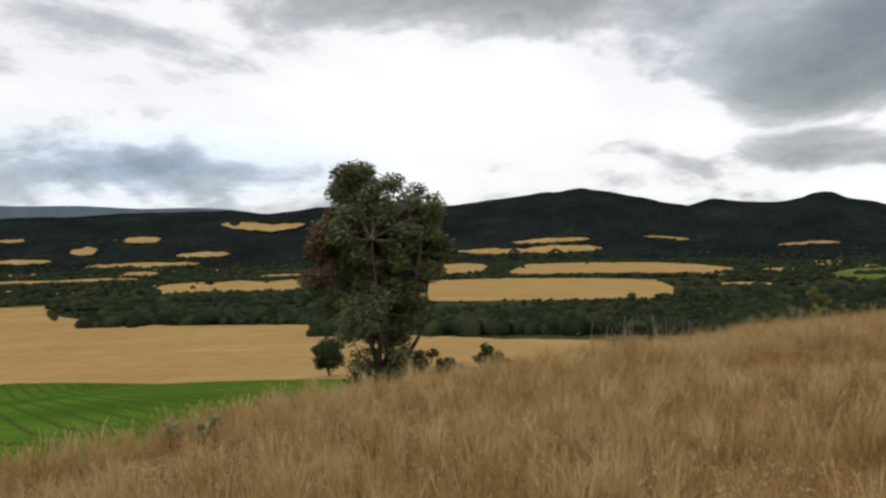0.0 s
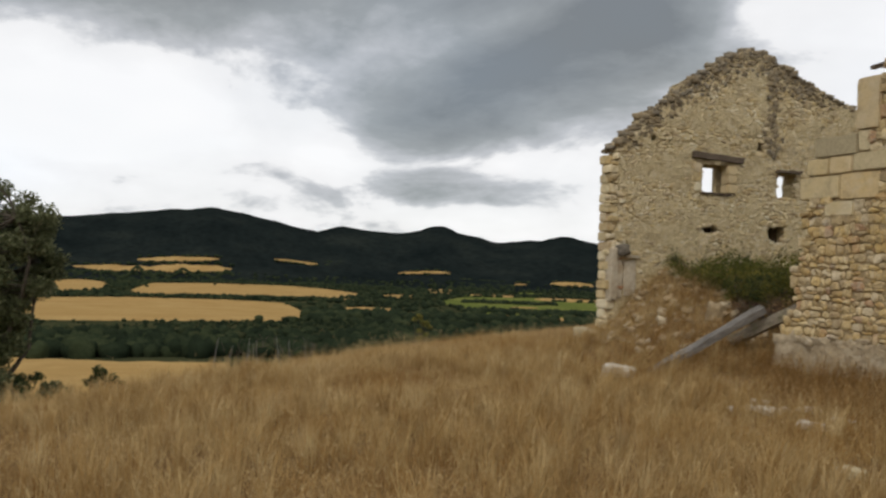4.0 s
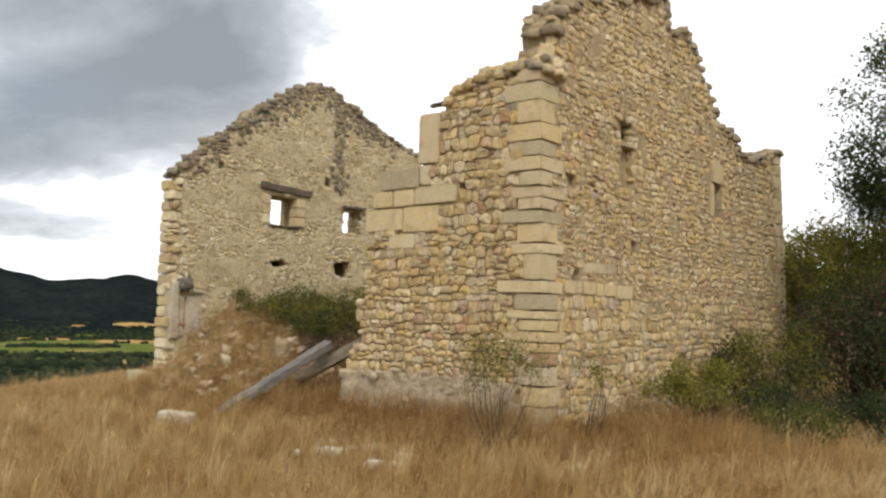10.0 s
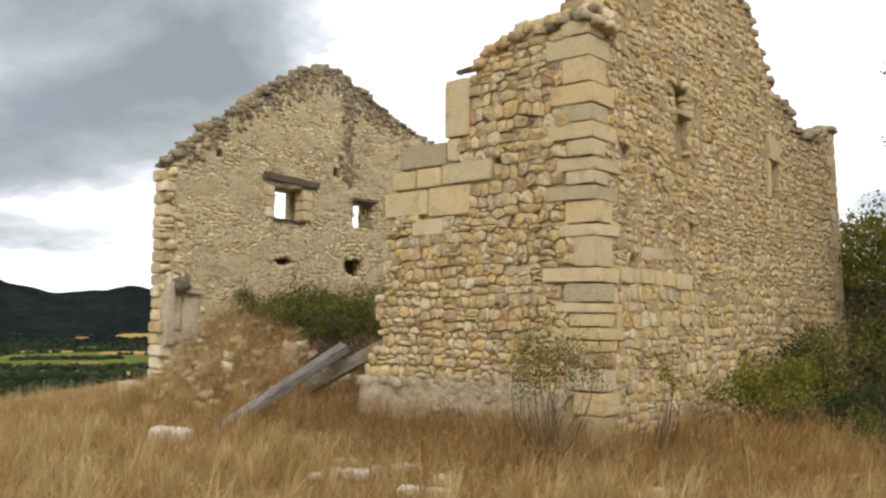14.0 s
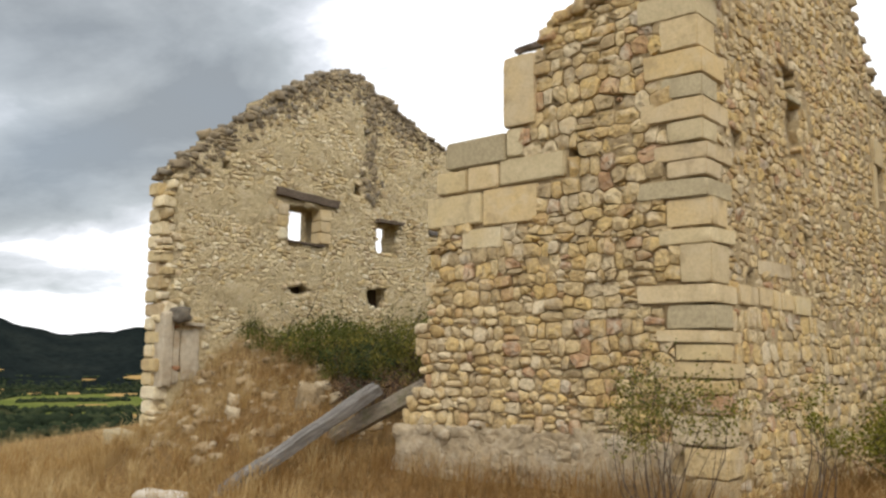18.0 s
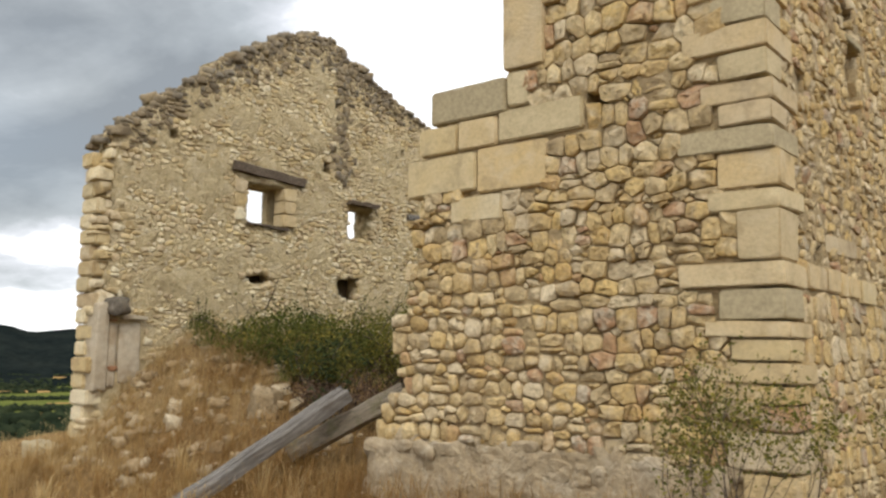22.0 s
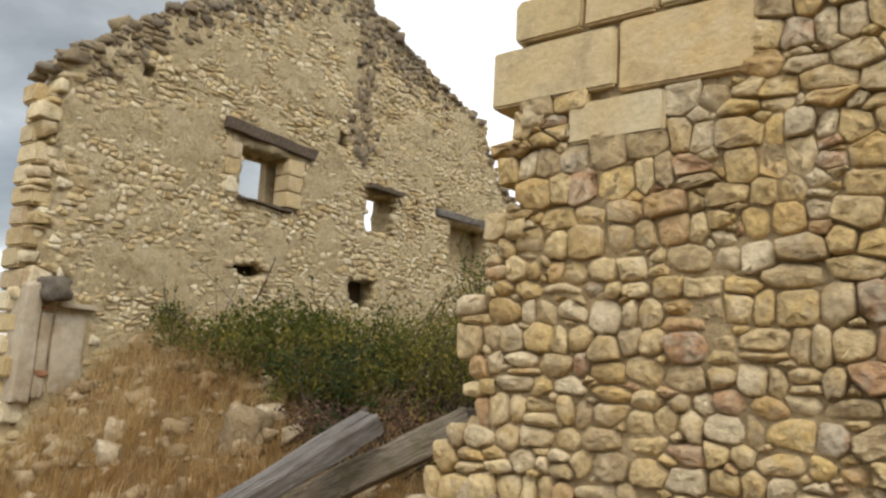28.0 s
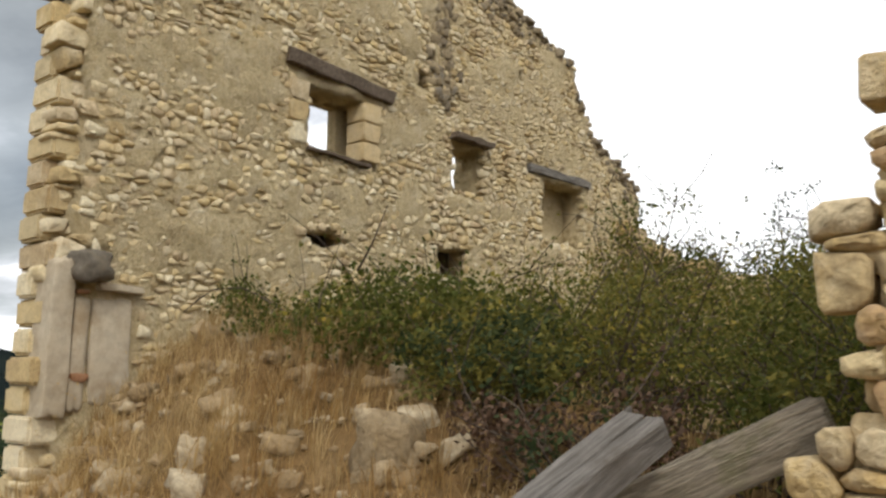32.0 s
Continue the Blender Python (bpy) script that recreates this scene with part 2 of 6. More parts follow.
M_CLOD = surface("earthy_rubble_clods", [(0.0, (0.24, 0.165, 0.085)), (0.4, (0.37, 0.27, 0.15)), (0.75, (0.47, 0.375, 0.24)), (1.0, (0.50, 0.42, 0.29))], 7, 0.9, 30, per="island", spread=0.3, stain=(0.24, 0.155, 0.07), stain_scale=3.0, fine=0.45)
M_MORTAR = surface("earth_mortar", [(0.0, (0.30, 0.214, 0.114)), (0.5, (0.40, 0.302, 0.163)), (1.0, (0.47, 0.370, 0.219))], 3.0, 0.9, 28, stain=(0.2, 0.146, 0.086), distance=0.04)
M_PLASTER = surface("old_lime_plaster", [(0.0, (0.42, 0.309, 0.156)), (0.3, (0.58, 0.456, 0.251)), (0.55, (0.69, 0.568, 0.340)), (0.75, (0.62, 0.480, 0.260)), (1.0, (0.78, 0.685, 0.482))], 12.0, 1.0, 44, stain=(0.44, 0.338, 0.193), stain_scale=2.0, wash=(0.74, 0.636, 0.440), wash_scale=3.0, fine=0.28, distance=0.06)
M_FOOTING = surface("rendered_footing", [(0.0, (0.33, 0.25, 0.15)), (0.5, (0.45, 0.355, 0.225)), (1.0, (0.55, 0.45, 0.31))], 2.4, 1.0, 14, stain=(0.27, 0.205, 0.125), stain_scale=2.5, wash=(0.58, 0.50, 0.37), wash_scale=5.0, distance=0.05)
M_WHITE = surface("white_limestone", [(0.0, (0.46, 0.41, 0.33)), (0.6, (0.58, 0.53, 0.44)), (1.0, (0.5, 0.44, 0.35))], 5, 0.5, 24, stain=(0.4, 0.34, 0.25))
M_WOOD = surface("weathered_grey_timber", [(0.0, (0.10, 0.088, 0.075)), (0.35, (0.19, 0.172, 0.15)), (0.6, (0.27, 0.248, 0.22)), (1.0, (0.38, 0.352, 0.31))], 3.2, 1.0, 14, stain=(0.13, 0.11, 0.088), stain_scale=3.0, stretch=(0.7, 9, 9), fine=0.5, distance=0.03)
M_WOOD_MOSS = surface("mossy_grey_timber", [(0.0, (0.17, 0.135, 0.09)), (0.5, (0.31, 0.26, 0.19)), (1.0, (0.43, 0.375, 0.29))], 2.2, 1.0, 14, stain=(0.13, 0.13, 0.045), stain_scale=5.0, stretch=(0.55, 8, 8), fine=0.75, distance=0.025)
M_WOOD_DARK = surface("dark_old_timber", [(0.0, (0.07, 0.05, 0.035)), (0.5, (0.14, 0.105, 0.075)), (1.0, (0.20, 0.16, 0.12))], 3.0, 0.8, 16, stretch=(7, 0.4, 7), fine=0.5)
M_SOIL = surface("dry_hill_soil", [(0.0, (0.12, 0.072, 0.03)), (0.45, (0.20, 0.125, 0.055)), (1.0, (0.30, 0.21, 0.105))], 0.9, 0.9, 9, stain=(0.14, 0.08, 0.035), stain_scale=0.6, distance=0.08, fine=0.5, spec=0.0)
GRASS = [(0.0, (0.20, 0.101, 0.033)), (0.25, (0.295, 0.166, 0.057)), (0.45, (0.385, 0.241, 0.090)), (0.65, (0.47, 0.323, 0.138)), (0.85, (0.56, 0.420, 0.207)), (1.0, (0.34, 0.193, 0.066))]
M_GRASS = surface("dry_grass", GRASS, 0.8, 0.0, 9, per="island", spread=1.75, stain=(0.21, 0.105, 0.040), stain_scale=0.42, fine=0.2, rough=0.75, spec=0.0, sheer=0.35, wash=(0.64, 0.51, 0.285), wash_scale=0.3)
M_GRASS_RUST = surface("rusty_dry_grass", [(0.0, (0.17, 0.09, 0.034)), (0.35, (0.27, 0.155, 0.058)), (0.7, (0.37, 0.235, 0.095)), (1.0, (0.52, 0.38, 0.18))], 0.8, 0.0, 9, per="island", spread=1.6, fine=0.2, rough=0.75, spec=0.0, sheer=0.35)
M_TUFT = surface("straw_tufts", [(0.0, (0.26, 0.145, 0.05)), (0.4, (0.42, 0.275, 0.11)), (0.75, (0.56, 0.42, 0.205)), (1.0, (0.64, 0.51, 0.28))], 2.2, 0.0, 9, per="island", spread=1.7, fine=0.2, rough=0.75, spec=0.0, sheer=0.4, stain=(0.24, 0.13, 0.048), stain_scale=1.7, wash=(0.66, 0.53, 0.30), wash_scale=1.1)
M_SEED = surface("pale_seed_heads", [(0.0, (0.40, 0.270, 0.115)), (0.5, (0.50, 0.367, 0.179)), (1.0, (0.58, 0.454, 0.253))], 0.8, 0.0, 9, per="island", spread=0.8, fine=0.1, rough=0.7, spec=0.0, sheer=0.4)
M_LEAF = surface("shrub_leaves", [(0.0, (0.04, 0.052, 0.012)), (0.5, (0.085, 0.10, 0.022)), (0.85, (0.155, 0.15, 0.035)), (1.0, (0.42, 0.31, 0.05))], 1.2, 0.0, 20, per="island", spread=0.6, fine=0.1, rough=0.6, spec=0.08, sheer=0.35)
M_LEAF_Y = surface("yellowing_leaves", [(0.0, (0.075, 0.08, 0.022)), (0.5, (0.155, 0.15, 0.038)), (0.8, (0.26, 0.22, 0.052)), (1.0, (0.46, 0.34, 0.055))], 1.2, 0.0, 20, per="island", spread=0.6, fine=0.1, rough=0.6, spec=0.08, sheer=0.35)
M_LEAF_LIGHT = surface("fresh_yellow_green_leaves", [(0.0, (0.085, 0.09, 0.018)), (0.5, (0.175, 0.17, 0.03)), (0.85, (0.29, 0.265, 0.045)), (1.0, (0.45, 0.36, 0.06))], 1.2, 0.0, 20, per="island", spread=0.6, fine=0.1, rough=0.6, spec=0.08, sheer=0.4)
M_LEAF_GREY = surface("evergreen_oak_leaves", [(0.0, (0.042, 0.05, 0.023)), (0.5, (0.115, 0.127, 0.06)), (1.0, (0.28, 0.285, 0.16))], 0.9, 0.0, 20, per="island", spread=0.7, fine=0.1, rough=0.6, spec=0.08, sheer=0.35)
M_LEAF_RUST = surface("dead_rusty_leaves", [(0.0, (0.065, 0.04, 0.025)), (1.0, (0.15, 0.088, 0.052))], 1, 0.0, 20, per="island")
M_THISTLE = surface("pale_thistle_leaves", [(0.0, (0.20, 0.20, 0.10)), (0.6, (0.33, 0.315, 0.175)), (1.0, (0.44, 0.39, 0.22))], 3.0, 0.0, 20, per="island", spread=0.5, fine=0.1, rough=0.7, spec=0.05, sheer=0.3)
M_LEAF_DARK = surface("dark_green_leaves", [(0.0, (0.022, 0.032, 0.014)), (0.5, (0.045, 0.062, 0.024)), (1.0, (0.085, 0.10, 0.035))], 1.2, 0.0, 20, per="island", spread=0.6, fine=0.1, rough=0.55, spec=0.08, sheer=0.35)
M_TWIG = surface("brown_twigs", [(0.0, (0.055, 0.04, 0.028)), (1.0, (0.13, 0.10, 0.075))], 8, 0.3, 30)
M_BARK = surface("dark_bark", [(0.0, (0.05, 0.04, 0.03)), (1.0, (0.13, 0.105, 0.08))], 6, 0.8, 22)
M_STRAW = surface("stubble_field_soil", [(0.0, (0.29, 0.18, 0.066)), (0.5, (0.345, 0.225, 0.088)), (1.0, (0.40, 0.275, 0.115))], 0.02, 0.2, 0.25, fine=0.2, stain=(0.29, 0.18, 0.066), stain_scale=0.05, spec=0.0)
M_GREEN = surface("green_crop_field", [(0.0, (0.045, 0.085, 0.010)), (0.5, (0.065, 0.125, 0.014)), (1.0, (0.09, 0.155, 0.022))], 0.06, 0.3, 1.2, fine=0.3, spec=0.0)
M_MEADOW = surface("pale_meadow", [(0.0, (0.075, 0.095, 0.025)), (0.5, (0.105, 0.125, 0.032)), (1.0, (0.17, 0.165, 0.05))], 0.02, 0.2, 0.3, fine=0.2, spec=0.0)
M_WOODS = surface("far_oak_wood", [(0.0, (0.012, 0.018, 0.011)), (0.5, (0.024, 0.033, 0.018)), (0.85, (0.04, 0.05, 0.024)), (1.0, (0.065, 0.062, 0.03))], 0.25, 0.8, 0.9, per="island", spread=0.6, fine=0.3, spec=0.0, distance=0.7)
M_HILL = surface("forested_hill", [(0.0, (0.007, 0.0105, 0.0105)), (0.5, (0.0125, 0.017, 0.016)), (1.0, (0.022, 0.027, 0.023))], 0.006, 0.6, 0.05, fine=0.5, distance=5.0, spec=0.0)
# Ridge blue stands for distance haze, put into the base colour.
M_FAR = surface("haze_painted_ridge", [(0.0, (0.10, 0.13, 0.16)), (1.0, (0.13, 0.165, 0.20))], 0.002, 0.0, 0.02, fine=0.15, spec=0.0)
M_VALLEY = surface("valley_scrub", [(0.0, (0.016, 0.022, 0.013)), (0.5, (0.03, 0.036, 0.018)), (0.8, (0.055, 0.055, 0.026)), (1.0, (0.13, 0.105, 0.05))], 0.006, 0.3, 0.08, fine=0.4, distance=1.0, spec=0.0)
# Dark brown that stands for the shade inside the wall holes.
M_SOCKET_SHADE = surface("painted_socket_shade", [(0.0, (0.05, 0.035, 0.02)), (1.0, (0.11, 0.08, 0.05))], 6, 0.5, 30)


def drill_rows(m, turn, spacing, amount, bare):
    """Thin bare lines between the rows of a crop."""
    k = Graph(m.node_tree, False)
    shader = [n for n in k.tree.nodes if n.type == "BSDF_PRINCIPLED"][0]
    src = shader.inputs["Base Color"].links[0].from_socket
    gm = k.node("ShaderNodeNewGeometry")
    mp = k.node("ShaderNodeMapping")
    mp.inputs["Rotation"].default_value = (0, 0, radians(turn))
    mp.inputs["Scale"].default_value = (1 / spacing, 1 / spacing, 0.0)
    k.link(gm.outputs["Position"], mp.inputs["Vector"])
    w = k.tree.nodes.new("ShaderNodeTexWave")
    w.inputs["Scale"].default_value = 0.314
    w.inputs["Distortion"].default_value = 0.6
    w.inputs["Detail"].default_value = 2.0
    k.link(mp.outputs[0], w.inputs["Vector"])
    lines = k.ramp(w.outputs["Fac"], [(0.0, amount), (0.18, amount * 0.2), (0.4, 0.0)])
    k.link(k.mix(lines, src, bare), shader.inputs["Base Color"])


drill_rows(M_GREEN, 58.0, 1.9, 0.85, (0.05, 0.06, 0.016))
drill_rows(M_STRAW, 15.0, 14.0, 0.35, (0.27, 0.17, 0.062))


# ---- building helpers ----
import collections
import itertools

rng = np.random.default_rng(7)


def mesh_of(name, verts, faces, material, smooth=False):
    me = bpy.data.meshes.new(name)
    verts = np.asarray(verts, np.float32).reshape(-1, 3)
    if isinstance(faces, np.ndarray):
        n, k = faces.shape
        me.vertices.add(len(verts))
        me.vertices.foreach_set("co", verts.ravel())
        me.loops.add(n * k)
        me.loops.foreach_set("vertex_index", faces.astype(np.int32).ravel())
        me.polygons.add(n)
        me.polygons.foreach_set("loop_start", np.arange(0, n * k, k, dtype=np.int32))
        me.polygons.foreach_set("loop_total", np.full(n, k, dtype=np.int32))
        me.update(calc_edges=True)
    else:
        me.from_pydata(verts.tolist(), [], faces)
    me.materials.append(material)
    if smooth:
        me.polygons.foreach_set("use_smooth", np.ones(len(me.polygons), dtype=bool))
    return me


def child(name, me, parent, label="", kind=""):
    ob = new(name, me)
    ob.parent = parent
    return tagged(ob, label, "", "", kind)


def part(name, bm, material, parent, label="", smooth=False):
    me = bpy.data.meshes.new(name)
    bm.to_mesh(me)
    bm.free()
    me.materials.append(material)
    if smooth:
        me.polygons.foreach_set("use_smooth", np.ones(len(me.polygons), dtype=bool))
    return child(name, me, parent, label)


def thing(name, place, label, category, group="", kind=""):
    ob = new(name)
    ob.location = place
    ob.empty_display_size = 0.2
    return tagged(ob, label, category, group, kind)


def rounded_grid(n, power, seed, rough, back=False, inset=0.0):
    """A stone of unit size as a cube grid pulled to a rounded block; its back, towards +y, is open."""
    r = np.random.default_rng(seed)
    verts, index, faces = [], {}, []
    line = np.linspace(-1, 1, n + 1)
    if inset:
        line[1], line[-2] = -1 + inset, 1 - inset
    skew = r.uniform(-0.16, 0.16, 2) if rough > 0.1 else (0, 0)

    def vid(i, j, k):
        if (i, j, k) not in index:
            index[i, j, k] = len(verts)
            p = np.array([line[i], line[j], line[k]])
            p = p / (np.abs(p) ** power).sum() ** (1 / power)
            q = Vector((p * 1.3 + seed * 7.13).tolist())
            p = p * (1 + rough * noise.noise(q) + rough * 0.5 * noise.noise(q * 2.7) + rough * 0.3 * noise.noise(q * 5.1)) + r.normal(0, rough * 0.06, 3)
            p[0], p[2] = p[0] * (1 + skew[0] * p[2]), p[2] * (1 + skew[1] * p[0])
            verts.append(p * 0.5)
        return index[i, j, k]

    for a in range(n):
        for b in range(n):
            sides = [((0, a, b), (0, a, b + 1), (0, a + 1, b + 1), (0, a + 1, b)), ((n, a, b), (n, a + 1, b), (n, a + 1, b + 1), (n, a, b + 1)),
                     ((a, 0, b), (a + 1, 0, b), (a + 1, 0, b + 1), (a, 0, b + 1)), ((a, b, 0), (a, b + 1, 0), (a + 1, b + 1, 0), (a + 1, b, 0)), ((a, b, n), (a + 1, b, n), (a + 1, b + 1, n), (a, b + 1, n))]
            if back:
                sides.append(((a, n, b), (a, n, b + 1), (a + 1, n, b + 1), (a + 1, n, b)))
            faces += [tuple(vid(*c) for c in s) for s in sides]
    return np.array(verts), np.array(faces)


ROUND = [rounded_grid(4, 2.7 + (s % 6) * 0.9, s, 0.27, False, 0.40) for s in range(24)]
ROUGH = [rounded_grid(3, 3.4 + (s % 4) * 1.4, 40 + s, 0.30) for s in range(14)]
LUMP = [rounded_grid(3, 4.0 + (s % 4) * 1.6, 120 + s, 0.40, True, 0.5) for s in range(14)]


def joined(shapes, poses):
    """One vertex and face array out of (shape number, 4x4) pairs."""
    vs, fs, base = [], [], 0
    for k, m in poses:
        v, q = shapes[k]
        m = np.array(m)
        vs.append(v @ m[:3, :3].T + m[:3, 3])
        fs.append(q + base)
        base += len(v)
    return np.concatenate(vs), np.concatenate(fs)


def shared(name, shapes, material):
    return [mesh_of(name, v, q, material, True) for v, q in shapes]


# ---- ground ----
HOME = (7.0, -12.0, 1.5)
SKYLINE = [(60, 2.0), (100, 2.2), (130, 1.5), (145, 1.3), (147.6, 1.4), (148.6, 1.58), (149.3, 1.75), (149.9, 1.78), (150.5, 1.58), (151.1, 1.41), (151.8, 1.44), (152.4, 1.33), (152.8, 1.35), (153.3, 1.26), (154, 1.2), (154.6, 1.35), (155.3, 1.54), (156, 1.71), (156.5, 1.82), (156.8, 1.98), (157.4, 2.2), (157.9, 2.25), (158.5, 2.13), (158.9, 1.96), (159.5, 1.87), (160, 1.74), (160.5, 1.7), (161.1, 1.73), (162, 1.8), (164.1, 1.9), (165.7, 1.5), (168.7, 2.25), (172.2, 2.85), (174.8, 2.6), (177.1, 2.3), (180.6, 1.9), (185, 1.95), (189.7, 1.85), (192.6, 1.5), (195.4, 1.85), (196.8, 1.75), (204.5, 1.5), (208.5, 1.4), (220, 1.2), (260, 1.6), (420, 2.0)]
SKY_A, SKY_E = np.array(SKYLINE).T
FALL_S = np.array([-60, -5, 0, 6, 14, 40, 108, 250, 450, 800, 1400, 2200, 6000.0])
FALL_Z = np.array([0, 0, -0.22, -1.25, -3.3, -8.6, -17.6, -26.0, -33.5, -52.0, -66.0, -72.0, -72.0])


def bump(x, y, cx, cy, sx, sy, h):
    return h * np.exp(-(((x - cx) / sx) ** 2 + ((y - cy) / sy) ** 2))


def ground(x, y, fine=True):
    """Height of the ground: the knoll, its fall to the valley and the hills beyond."""
    x, y = np.asarray(x, float), np.asarray(y, float)
    s = (x + 3.0) * -0.73 + (y + 13.5) * -0.684
    far = np.hypot(x - HOME[0], y - HOME[1])
    s = s + np.clip((far - 30) / 150, 0, 1) * (far - 11 - s)
    z = -0.52 + 0.012 * np.clip(x, -12, 20) + np.interp(s, FALL_S, FALL_Z)
    z = z + bump(x, y, 6.5, -12, 6, 4, 0.22) + bump(x, y, -12.5, -3.0, 3.5, 4.0, 0.06) - bump(x, y, -8.0, -19.5, 5.0, 3.2, 0.75)
    z = z + bump(x, y, -7.5, 1.5, 2.6, 2.3, 1.42) + bump(x, y, -9.5, 1.3, 1.4, 0.95, 1.08) + bump(x, y, -4.6, 3.5, 2.5, 2.4, 0.7) + bump(x, y, -1.6, -0.1, 2.2, 0.7, 0.24)
    z = z + bump(x, y, 2.0, 1.5, 2.4, 1.6, 0.15) - bump(x, y, -3.5, -3.2, 3.5, 1.8, 0.12) - bump(x, y, 0.5, -16.5, 3.0, 2.5, 0.45)
    az = np.degrees(np.arctan2(y - HOME[1], x - HOME[0])) % 360
    az = np.where(az < 60, az + 360, az)
    d = np.hypot(x - HOME[0], y - HOME[1])
    rise = np.clip((d - 2150) / 950, 0, 1)
    rise = rise * rise * (3 - 2 * rise)
    peak = HOME[2] + 3100 * np.tan(np.radians(np.interp(az, SKY_A, SKY_E)))
    near = 1 / (1 + np.exp(np.clip((s - 4) / 2.0, -40, 40)))
    if fine:
        for wave, size in ((1.7, 0.035), (0.6, 0.02), (3.9, 0.05)):
            z = z + near * size * np.sin(x * 2 * np.pi / wave + 1.3 * np.sin(y / wave)) * np.sin(y * 2 * np.pi / (wave * 1.21) + 0.7 * np.cos(x / wave))
        heap = np.exp(-(((x + 7.4) / 2.4) ** 2 + ((y - 0.6) / 1.8) ** 2))
        z = z + heap * (0.12 * np.sin(x * 4.1 + np.sin(y * 5)) * np.sin(y * 4.7 + 1) + 0.07 * np.sin(x * 9.3 + 2 * np.sin(y * 3)) * np.sin(y * 10.1))
    back = np.clip((d - 3100) / 1200, 0, 1)
    return z + rise * (peak + 72) - back * 60


def ground_z(x, y):
    return float(ground(x, y))


rings = np.concatenate([np.linspace(0.004, 14, 92), np.geomspace(14.6, 4800, 150)])
spokes = np.radians(np.concatenate([np.arange(0, 135, 1.2), np.arange(135, 218, 0.4), np.arange(218, 360, 1.2)]))
cx, cy = -1.0, -6.0
RR, AA = np.meshgrid(rings, spokes, indexing="ij")
GX, GY = cx + RR * np.cos(AA), cy + RR * np.sin(AA)
GZ = ground(GX, GY)
rough_far = np.array([[noise.fractal(Vector((x * 0.004, y * 0.004, 3.0)), 0.8, 2.1, 5) for x, y in zip(rx, ry)] for rx, ry in zip(GX[166:], GY[166:])])
GZ[166:] += rough_far * np.clip((RR[166:] - 1800) / 1000, 0, 1) * 9
nr, ns = GX.shape
ids = np.arange(nr * ns).reshape(nr, ns)
quads = np.stack([ids[:-1], ids[1:], np.roll(ids, -1, 1)[1:], np.roll(ids, -1, 1)[:-1]], -1).reshape(-1, 4)
me = mesh_of("ground", np.stack([GX, GY, GZ], -1).reshape(-1, 3), quads, M_SOIL, True)
me.materials.append(M_VALLEY)
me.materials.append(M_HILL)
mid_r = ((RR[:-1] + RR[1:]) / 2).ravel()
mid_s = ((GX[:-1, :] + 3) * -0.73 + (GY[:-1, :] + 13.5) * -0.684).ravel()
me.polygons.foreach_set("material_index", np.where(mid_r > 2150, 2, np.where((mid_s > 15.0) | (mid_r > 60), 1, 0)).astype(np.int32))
tagged(new("ground", me), "dry hilltop falling to a wooded valley and dark hills", "ground", "", "structure")


# ---- walls ----
def grid_core(name, frame_m, cell, nu, nv, solid, thick, material, jitter=0.03, u0=0.0, v0=0.0, relief=0.0):
    """A wall of cells where solid(u, v) holds, with both faces and all edges; frame_m lays (u, depth, v) into the world."""
    us, vs = u0 + np.arange(nu + 1) * cell, v0 + np.arange(nv + 1) * cell
    inside = np.array([[solid(u + cell / 2, v + cell / 2) for v in vs[:-1]] for u in us[:-1]])
    r = np.random.default_rng(5)
    off = r.uniform(-jitter, jitter, (nu + 1, nv + 1, 3))
    verts, faces = [], []
    index = {}

    def vid(i, j, k):
        if (i, j, k) not in index:
            index[i, j, k] = len(verts)
            o = off[i, j]
            verts.append((us[i] + o[0], (thick if k else 0.0) + o[1] * 0.5 + relief * noise.fractal(Vector((us[i] * 1.6, vs[j] * 1.6, 4.0)), 0.6, 2.0, 4), vs[j] + o[2]))
        return index[i, j, k]

    for i in range(nu):
        for j in range(nv):
            if not inside[i, j]:
                continue
            faces.append((vid(i, j, 0), vid(i + 1, j, 0), vid(i + 1, j + 1, 0), vid(i, j + 1, 0)))
            faces.append((vid(i, j, 1), vid(i, j + 1, 1), vid(i + 1, j + 1, 1), vid(i + 1, j, 1)))
            for di, dj, a, b in ((-1, 0, (i, j), (i, j + 1)), (1, 0, (i + 1, j + 1), (i + 1, j)), (0, -1, (i + 1, j), (i, j)), (0, 1, (i, j + 1), (i + 1, j + 1))):
                p, q = i + di, j + dj
                if not (0 <= p < nu and 0 <= q < nv and inside[p, q]):
                    faces.append((vid(*a, 0), vid(*b, 0), vid(*b, 1), vid(*a, 1)))
    v = np.array(verts)
    m = np.array(frame_m)
    return mesh_of(name, v @ m[:3, :3].T + m[:3, 3], np.array(faces), material)


def in_rects(u, v, rects, grow=0.0):
    return any(a - grow <= u <= b + grow and c - grow <= v <= d + grow for a, b, c, d in rects)


